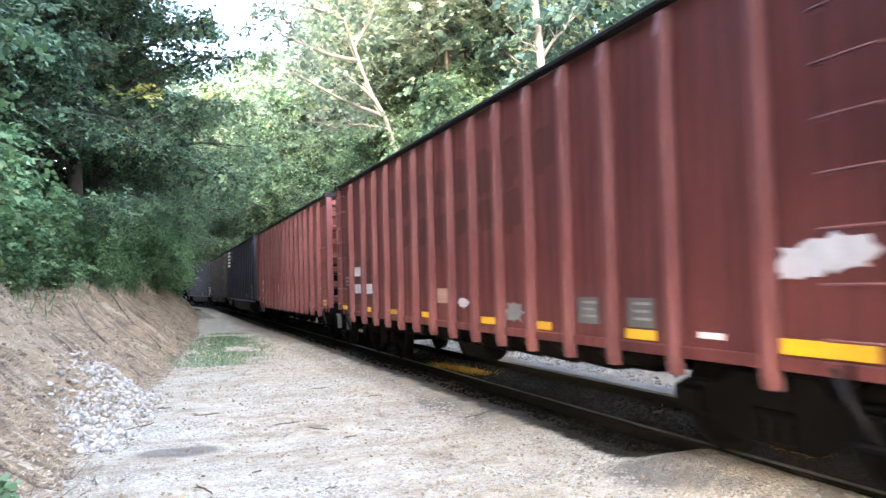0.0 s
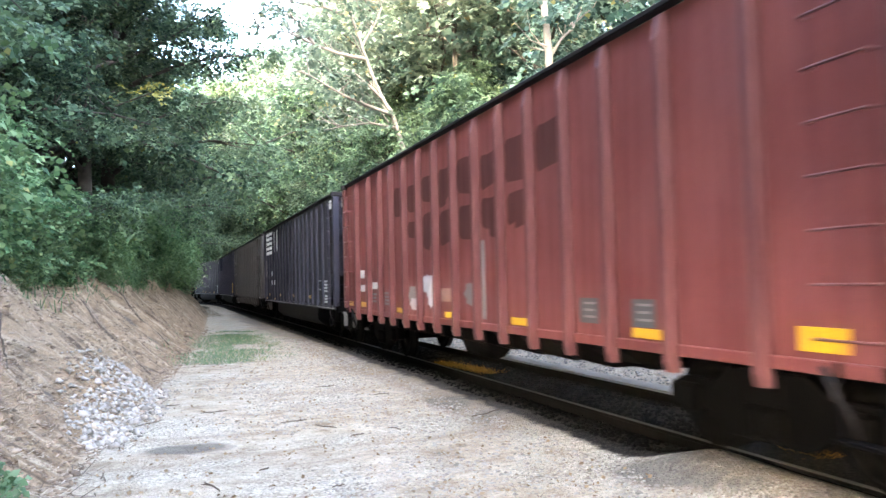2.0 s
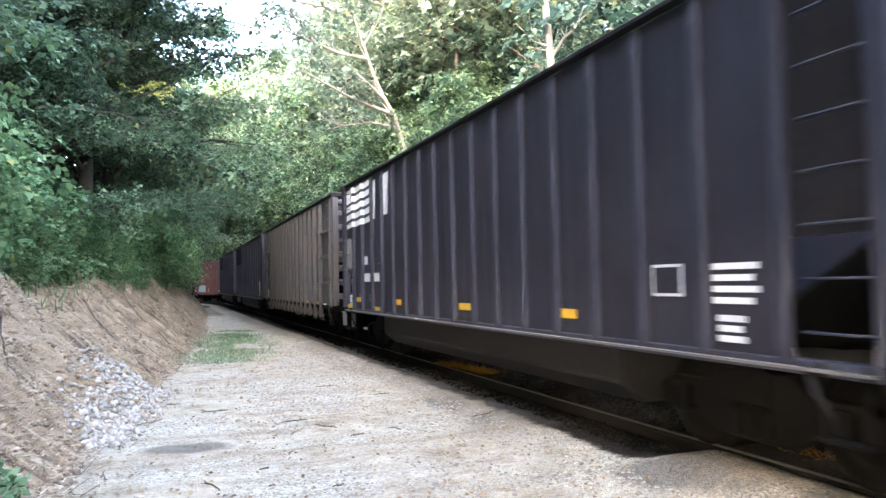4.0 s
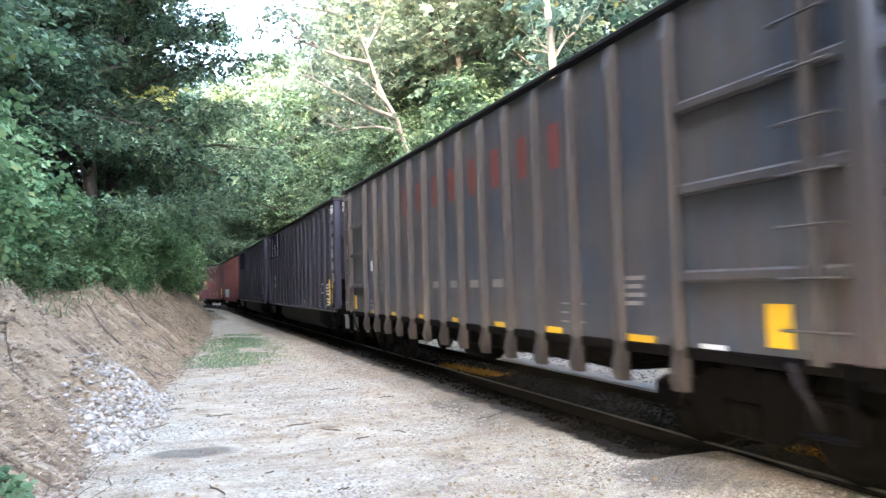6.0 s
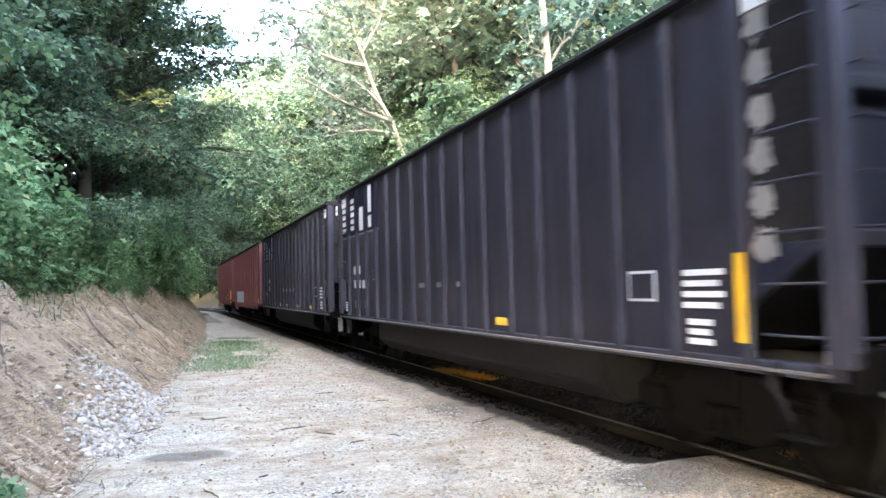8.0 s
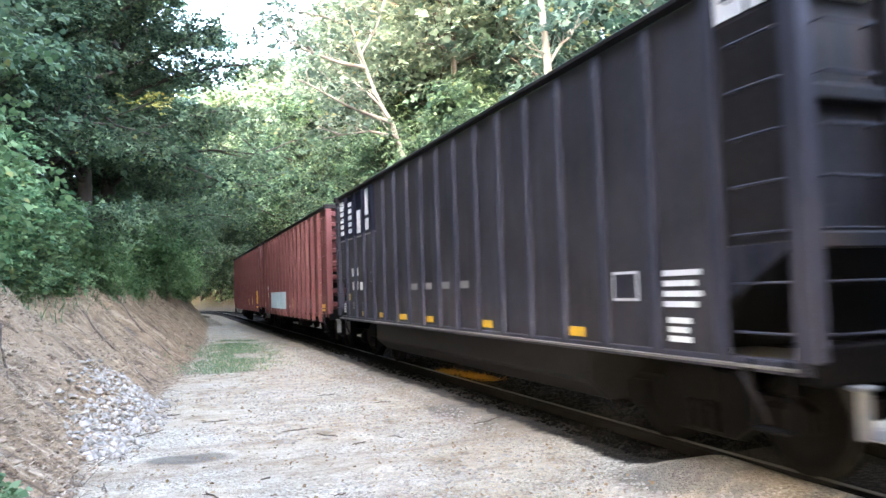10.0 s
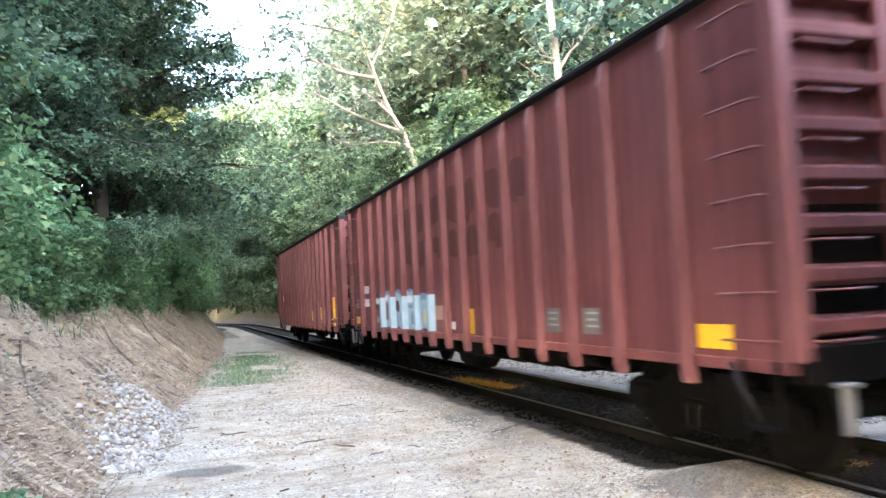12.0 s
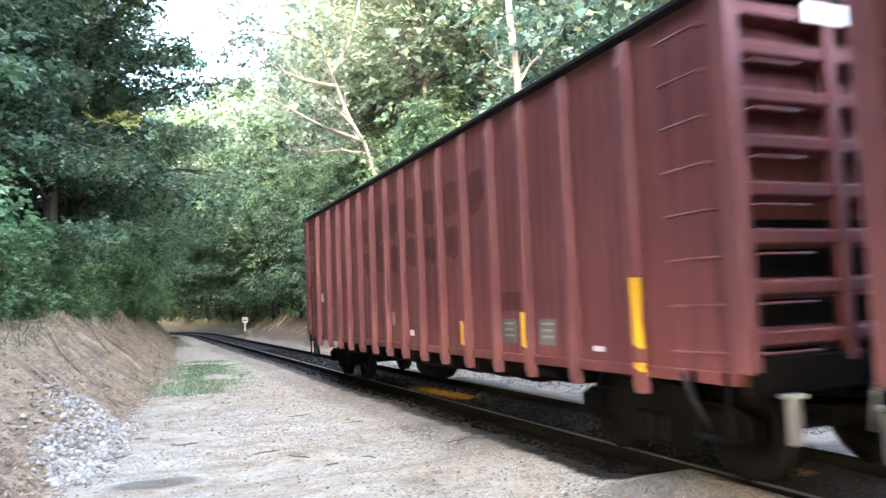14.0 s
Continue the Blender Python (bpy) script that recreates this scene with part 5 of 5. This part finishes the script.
dead = run(0.17, 0.11, (12.9, 22.6, 0.6), (12.67, 22.46, 3.33), (12.46, 22.39, 6.21), (12.28, 22.32, 8.15), (12.24, 22.32, 9.09), (12.17, 22.32, 10.31), (12.06, 22.32, 11.53), (12.02, 22.32, 13.41))
dead_limb = run(0.065, 0.022, (12.24, 22.32, 9.09), (12.71, 22.25, 9.81), (13.18, 22.25, 10.24), (13.54, 22.25, 10.96))
limb_tree("pale_tree", "tall bleached bare trunk with one short limb", [dead, dead_limb], [dead_limb], LEAF_WOOD)


def make_bush(label, seed, height, spread, leaf, per, mat):
    r = random.Random(seed)
    runs, tips = [], []
    for i in range(9):
        a = r.uniform(0, 6.28)
        p = Vector((0, 0, -0.1))
        d = Vector((math.cos(a) * spread * r.uniform(0.3, 1), math.sin(a) * spread * r.uniform(0.3, 1), height * r.uniform(0.6, 1)))
        pts = [(p + d * q + Vector((r.uniform(-.1, .1), r.uniform(-.1, .1), -0.25 * q * q * height)), 0.022 * (1.1 - q)) for q in (0, 0.35, 0.7, 1.0)]
        runs.append(pts)
        for q in range(1, 4):
            for _ in range(3):
                tips.append(tuple(pts[q][0] + Vector((r.uniform(-1, 1), r.uniform(-1, 1), r.uniform(-0.5, 0.5))) * spread * 0.35))
    b = tagged(new("bush"), label, "bush", "undergrowth on the bank")
    part("stem", tubes("stem", runs, BARK, 5, False), b)
    part("foliage", leaves("foliage", tips, per, 0.20 * spread, leaf, mat, seed, 0.3, 0.8), b)
    return b


bush_a = make_bush("leafy green bush on the bank's crest", 301, 2.2, 1.1, 0.12, 60, LEAF_BUSH)
bush_b = make_bush("tall weedy shrub with hanging leaves", 302, 3.2, 1.2, 0.13, 60, LEAF_BUSH)
rb = random.Random(9)
spots_a, spots_b = [], []
for k in range(28):
    y = 8.5 + k * 2.2 + rb.uniform(-0.6, 0.6)
    x = float(toe_left(y)) - (rb.uniform(2.9, 3.7) if y < 20 else rb.uniform(3.0, 4.0))
    (spots_a if k % 2 else spots_b).append((x, y, rb.uniform(0.75, 1.1)))
    if y > 48:
        spots_a.append((float(toe_left(y)) - rb.uniform(1.6, 2.4), y + 1.0, rb.uniform(0.8, 1.1)))
    if k % 3 == 0:
        spots_a.append((x - 1.5, y + 0.5, rb.uniform(0.9, 1.3)))
for k in range(9):
    y = 32 + k * 6.0
    spots_a.append((10.6 + rb.uniform(0.0, 2.0), y, rb.uniform(0.7, 1.1)))
spots_b += [(-3.6, 15.8, 1.1), (-3.2, 19.0, 1.0), (-2.3, 27.5, 1.1), (-2.0, 31.0, 1.15), (-1.6, 35.0, 1.1)]
bush_n = make_bush("tall small-leaved shrub leaning out from the bank", 304, 4.6, 1.7, 0.105, 190, LEAF_BUSH)
plant(bush_n, [(-3.7, 9.8, 0.95), (-4.3, 12.0, 1.05), (-4.9, 10.4, 1.15), (-3.6, 13.6, 0.85), (-0.6, 37.0, 1.0), (-0.2, 41.0, 1.05), (-1.3, 33.2, 0.95), (0.3, 46.0, 0.95), (-2.2, 23.0, 0.8)], 24)
# far shrubs get darker leaves to imitate the shade beyond
bush_c = make_bush("shrub in the cutting, its leaves coloured dark for shade", 303, 2.8, 1.2, 0.14, 60, LEAF_NEAR)
low = make_bush("low leafy growth hanging over the bank's edge", 305, 1.1, 0.8, 0.09, 90, LEAF_BUSH)
plant(low, [(float(toe_left(y)) - (3.05 if y < 22 else 2.7) - 0.35 * math.sin(3.1 * y), y, 0.68 + 0.2 * math.sin(1.7 * y)) for y in np.arange(8.0, 44.0, 1.15)], 25)
far_spots = [s for s in spots_a + spots_b if s[1] > 33]
plant(bush_a, [s for s in spots_a if s[1] <= 33], 21)
plant(bush_b, [s for s in spots_b if s[1] <= 33], 22)
plant(bush_c, far_spots, 23)


# ---------------------------------------------------------------- loose stones, sticks and weeds
def stones(name, pts, sizes, mat, seed, flat=0.6):
    """Irregular stones as one mesh: jittered octahedra with clipped tops."""
    r = np.random.RandomState(seed)
    n = len(pts)
    base = np.array([(1, 0, 0), (0.31, 0.95, 0), (-0.81, 0.59, 0), (-0.81, -0.59, 0), (0.31, -0.95, 0), (0.3, 0.2, 0.8), (-0.4, 0.1, 0.75), (0.1, -0.4, 0.7), (0, 0, -0.6)])
    tri = np.array([(0, 1, 5), (1, 6, 5), (1, 2, 6), (2, 3, 6), (3, 7, 6), (3, 4, 7), (4, 0, 7), (0, 5, 7), (5, 6, 7), (1, 0, 8), (2, 1, 8), (3, 2, 8), (4, 3, 8), (0, 4, 8)])
    v = base[None] * (1 + r.uniform(-0.45, 0.45, (n, 9, 3)))
    v = v * (sizes[:, None, None] * np.stack([r.uniform(0.8, 1.3, n), r.uniform(0.7, 1.1, n), flat * r.uniform(0.7, 1.3, n)], 1)[:, None])
    a = r.uniform(0, 6.28, n)
    x = v[..., 0] * np.cos(a)[:, None] - v[..., 1] * np.sin(a)[:, None]
    y = v[..., 0] * np.sin(a)[:, None] + v[..., 1] * np.cos(a)[:, None]
    v = np.stack([x, y, v[..., 2]], -1) + pts[:, None]
    f = (tri[None] + (np.arange(n) * 9)[:, None, None]).reshape(-1)
    me = bpy.data.meshes.new(name)
    me.vertices.add(n * 9)
    me.vertices.foreach_set("co", v.astype(np.float32).ravel())
    me.loops.add(len(f))
    me.loops.foreach_set("vertex_index", f.astype(np.int32))
    k = len(f) // 3
    me.polygons.add(k)
    me.polygons.foreach_set("loop_start", np.arange(0, 3 * k, 3, dtype=np.int32))
    me.materials.append(mat)
    me.update(calc_edges=True)
    return me


def on_land(x, y, lift=0.0):
    return np.stack([x, y, land(x, y) + lift], -1)


gr = np.random.RandomState(3)
n = 26000
gy_ = 3.2 + 22 * gr.rand(n) ** 1.7
gx_ = toe_left(gy_) + 0.1 + (3.9 - toe_left(gy_)) * gr.rand(n) ** 0.9
keep = vnoise(gx_, gy_, 1.2) + 0.7 * (gx_ - 2.2) / 2.5 > -0.22 - 0.3 * gr.rand(n)
gx_, gy_ = gx_[keep], gy_[keep]
tagged(new("loose_gravel", stones("loose_gravel", on_land(gx_, gy_, 0.002), 0.007 + 0.022 * gr.rand(len(gx_)) ** 2.5, STONE, 4)), "pale grey loose gravel scattered over the drive", "gravel", kind="stuff")
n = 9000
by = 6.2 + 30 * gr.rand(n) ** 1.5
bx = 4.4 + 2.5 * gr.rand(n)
tagged(new("track_ballast", stones("track_ballast", on_land(bx, by, 0.01), 0.018 + 0.022 * gr.rand(n), BALLAST, 5)), "sooty crushed-stone ballast between the rails, coloured darker for the train's shade", "ballast", kind="stuff")
n = 5000
by = 7.0 + 24 * gr.rand(n) ** 1.4
bx = 7.0 + 2.2 * gr.rand(n)
tagged(new("shoulder_gravel", stones("shoulder_gravel", on_land(bx, by, 0.01), 0.016 + 0.026 * gr.rand(n), SHOULDER, 6)), "dusty grey crushed stone beyond the far rail", "gravel", kind="stuff")
n = 1900
ry = 9.2 + 5.0 * gr.rand(n)
c = np.interp(ry, [9.3, 11.5, 15.2], [-0.75, -0.75, -0.35])
w = np.interp(ry, [9.3, 11.5, 15.2], [0.20, 0.44, 0.40])
rx = c + w * np.clip(gr.normal(0, 0.7, n), -1.6, 1.6)
tagged(new("stone_pile", stones("stone_pile", on_land(rx, ry, 0.008), 0.012 + 0.058 * gr.rand(n) ** 2.4, RIPRAP, 7, 0.8)), "broken grey limestone washed down at the bank's foot", "stone pile", kind="stuff")
n = 11000
sy = 5 + 30 * gr.rand(n) ** 1.5
sx = toe_left(sy) + 0.2 - 2.5 * gr.rand(n)
tagged(new("bank_clods", stones("bank_clods", on_land(sx, sy, 0.0), 0.012 + 0.045 * gr.rand(n) ** 3, stone_mat("soil_clod", (0.07, 0.045, 0.03), (0.19, 0.135, 0.092), (0.30, 0.235, 0.175)), 8)), "clods and pebbles on the eroded bank", "soil clods", kind="stuff")


def strands(name, roots, length, width, lean, mat, seed, up=1.0):
    """Thin blades or stems as bent quads from root points."""
    r = np.random.RandomState(seed)
    n = len(roots)
    a = r.uniform(0, 6.28, n)
    ln = length * r.uniform(0.5, 1.4, n)
    d = np.stack([np.cos(a) * lean, np.sin(a) * lean, np.full(n, up)], 1) * (1 + r.normal(0, 0.25, (n, 3)))
    d = d / np.linalg.norm(d, axis=1)[:, None] * ln[:, None]
    s = np.stack([-np.sin(a), np.cos(a), np.zeros(n)], 1) * width
    v = np.stack([roots - s, roots + s, roots + d + s * 0.35, roots + d - s * 0.35], 1)
    return quads_mesh(name, v.reshape(-1, 3), mat)


n = 9000
wy = 18.2 + 12.5 * gr.rand(n)
wx = np.interp(wy, [18, 20, 25, 31], [0.5, 0.45, 1.0, 1.7]) + np.interp(wy, [18, 20, 25, 31], [1.3, 1.9, 1.9, 1.3]) * (0.5 + np.clip(gr.normal(0, 0.36, n), -1.0, 1.0))
ok = vnoise(wx, wy, 0.8) + 0.6 * vnoise(wx, wy, 2.2) > -0.24
tagged(new("weed_patch", strands("weed_patch", on_land(wx[ok], wy[ok], -0.01), 0.10, 0.010, 1.3, GRASS, 12)), "low green weeds at the edge of the drive", "weeds", kind="stuff")
n = 4500
dy_ = 6.5 + 30 * gr.rand(n) ** 1.3
dd = 0.5 + 2.0 * gr.rand(n)
dx_ = toe_left(dy_) - dd
tagged(new("dry_stems", strands("dry_stems", on_land(dx_, dy_, 0.01), 0.42, 0.0075, 1.3, DEADSTEM, 13, 0.16)), "dry brown stems and roots trailing on the bank", "dead weeds", kind="stuff")
n = 700
cy = 6.5 + 40 * gr.rand(n) ** 1.2
cx = toe_left(cy) - 1.75 - 0.9 * gr.rand(n)
tagged(new("crest_grass", strands("crest_grass", on_land(cx, cy, -0.01), 0.30, 0.014, 0.8, GRASS, 14)), "green grass and weeds along the bank's crest", "grass", kind="stuff")
n = 9000
hy = 30 + 65 * gr.rand(n)
hx = 10.2 + 5.0 * gr.rand(n)
hx = hx + bend(hy)
tagged(new("slope_weeds", strands("slope_weeds", on_land(hx, hy, -0.02), 0.55, 0.06, 0.9, GRASS, 15)), "green undergrowth on the far hillside", "undergrowth", kind="stuff")

# leaf litter flecks and twigs on the drive
n = 2600
ly = 4 + 20 * gr.rand(n) ** 1.5
lx = toe_left(ly) - 0.4 + (4.4 - toe_left(ly)) * gr.rand(n)
tagged(new("leaf_litter", leaves("leaf_litter", on_land(lx, ly, 0.012), 1, 0.004, 0.045, stone_mat("dead_leaf", (0.10, 0.065, 0.04), (0.22, 0.15, 0.09), (0.30, 0.22, 0.13)), 16, 0.0, 0.3, 0.42, 1)), "small dead leaves and bark flecks on gravel", "leaf litter", kind="stuff")


def stick(x, y, length, r, turn, seed, label="thin dead stick lying on the gravel", fork=True, mat=STICK):
    k = random.Random(seed)
    a = radians(turn)
    pts = []
    for i in range(6):
        q = i / 5 - 0.5
        px, py = x + math.cos(a) * q * length + k.uniform(-.02, .02), y + math.sin(a) * q * length + k.uniform(-.02, .02)
        pts.append((Vector((px, py, float(land(px, py)) + r * 0.8 + k.uniform(0, 0.01))), r * (1 - 0.5 * abs(q))))
    runs = [pts]
    if fork:
        b = pts[3][0]
        e = b + Vector((math.cos(a + 0.7), math.sin(a + 0.7), 0.06)) * length * 0.3
        runs.append([(b, r * 0.7), (b.lerp(e, 0.5), r * 0.5), (e, r * 0.25)])
    tagged(new("stick", tubes("stick", runs, mat, 6)), label, "stick", "sticks on the ground")


for k, (x, y, ln, turn) in enumerate(((1.85, 9.45, 0.42, -60), (2.1, 8.75, 0.22, 20), (3.95, 9.25, 0.55, 15), (1.53, 9.99, 0.35, 5), (0.87, 7.6, 0.12, 30), (2.62, 8.95, 0.22, 120),
                                      (1.42, 6.66, 0.12, 10), (2.6, 13.2, 0.5, 20), (0.35, 7.1, 0.45, 110), (-0.25, 10.6, 0.5, 40), (-0.05, 12.1, 0.5, 25), (1.6, 16.0, 0.4, 80), (3.2, 11.7, 0.3, 10), (0.6, 11.2, 0.4, 0))):
    stick(x, y, ln * 0.85, 0.008, turn, 200 + k)
for k, (y, d0, d1, r) in enumerate(((13.5, 0.9, 2.1, 0.026), (16.0, 0.2, 2.0, 0.03), (21.0, 0.3, 2.2, 0.035), (9.8, 0.9, 1.6, 0.018))):
    pts = []
    q = random.Random(400 + k)
    for i in range(8):
        d = d0 + (d1 - d0) * i / 7
        yy = y + i * 0.28 + q.uniform(-0.08, 0.08)
        xx = float(toe_left(yy)) - d
        pts.append((Vector((xx, yy, float(land(xx, yy)) + r * 0.6)), r * (0.5 + 0.5 * i / 7)))
    tagged(new("root", tubes("root", [pts], STICK, 7)), "exposed dark tree root running down the bank", "root", "roots on the bank")
for k, (x, y, turn) in enumerate(((9.3, 55.0, 60), (9.6, 54.2, 66))):
    stick(x, y, 2.8, 0.07, turn, 300 + k, "pale fallen log on the bare slope", False, DEADSTEM)

# straw dropped between the rails
n = 1000
q = gr.rand(n)
ty = 12.3 + 2.1 * q
tx = 5.45 - 0.32 * q + gr.normal(0, 0.10, n)
tagged(new("straw_patch", strands("straw_patch", np.stack([tx, ty, land(tx, ty) + 0.05 + 0.03 * gr.rand(n)], -1), 0.10, 0.009, 1.0, STRAW, 17, 0.45)), "orange-yellow dry straw lying between the rails", "straw", kind="stuff")
n = 160
ty = 5.2 + 0.6 * gr.rand(n)
tx = 5.65 + gr.normal(0, 0.10, n)
tagged(new("straw_patch", strands("straw_patch", np.stack([tx, ty, land(tx, ty) + 0.04 + 0.03 * gr.rand(n)], -1), 0.07, 0.006, 1.0, STRAW, 18, 0.2)), "thin yellow straw lying between the rails", "straw", kind="stuff")


def milepost(x, y):
    z = float(land(x, y))
    p = tagged(new("marker_post"), "small white lineside marker post with a square plate", "marker post")
    p.matrix_basis = pose(x, y, z)
    part("post", boxes("post", [(-0.07, 0.07, -0.05, 0.05, -0.2, 1.0)], WHITE, 0.012), p)
    part("plate", boxes("plate", [(-0.24, 0.24, -0.09, -0.055, 0.72, 1.2)], WHITE, 0.01), p)
    part("mark", boxes("mark", [(-0.12, 0.12, -0.094, -0.085, 0.9, 0.98)], SOOT), p)


milepost(8.55, 66.0)
# broad weed leaves at the drive's near corner
n = 60
tagged(new("weed_clump", leaves("weed_clump", on_land(-1.5 + 0.3 * gr.rand(n), 6.9 + 0.35 * gr.rand(n), 0.06), 3, 0.06, 0.10, GRASS, 19, 0.2, 0.6, 0.42, 3)), "low bright green weed clump beside the drive", "weeds", kind="stuff")

# wood chips and bark on the bank
n = 5000
ky = 6.5 + 26 * gr.rand(n) ** 1.4
kx = toe_left(ky) + 0.3 - 2.3 * gr.rand(n)
tagged(new("wood_chips", strands("wood_chips", on_land(kx, ky, 0.012), 0.09, 0.011, 1.5, stone_mat("wood_chip", (0.10, 0.07, 0.05), (0.30, 0.22, 0.15), (0.45, 0.38, 0.30)), 23, 0.2)), "bark flakes and wood chips on the soil bank", "wood chips", kind="stuff")
n = 1500
vy = 6.5 + 26 * gr.rand(n) ** 1.3
vx = toe_left(vy) + 0.5 - 2.6 * gr.rand(n)
tagged(new("dark_twigs", strands("dark_twigs", on_land(vx, vy, 0.015), 0.36, 0.008, 1.4, STICK, 24, 0.12)), "dark twigs and root ends strewn on the bank", "twigs", kind="stuff")
n = 900
vy = 4.5 + 16 * gr.rand(n) ** 1.3
vx = toe_left(vy) + 0.3 + (3.9 - toe_left(vy)) * gr.rand(n)
tagged(new("drive_twigs", strands("drive_twigs", on_land(vx, vy, 0.006), 0.07, 0.004, 1.6, STICK, 25, 0.06)), "tiny twigs and bark bits on the drive", "twigs", kind="stuff")


# ---------------------------------------------------------------- movement
SPEED, PITCH, REAR = 7.99, 16.16, 17.85     # m/s, wagon spacing, rear of the first wagon at the start

SLACK = (0.05, 0.03, 0.0, 0.0, 0.0, 0.10, 0.22, 0.05)     # stretch of the couplings


def motions():
    for i, car in enumerate(TRAIN):
        rows = []
        for k in range(57):
            t = k * 0.25
            s = REAR + PITCH * i + SLACK[i] - SPEED * t - HALF
            a, b = track_pose(s - 5.75).translation, track_pose(s + 5.75).translation
            d = b - a
            mid = (a + b) / 2
            rows.append((t, pose(mid.x, mid.y, 0, 0, 0, math.degrees(math.atan2(-d.x, d.y)))))
        walk(car, rows)
    step = math.degrees(SPEED / WHEEL_R) / 15
    for w, dy in rolling:
        walk(w, [(k / 15, pose(0, dy, WHEEL_R, (k * step) % 360)) for k in range(211)])


motions()
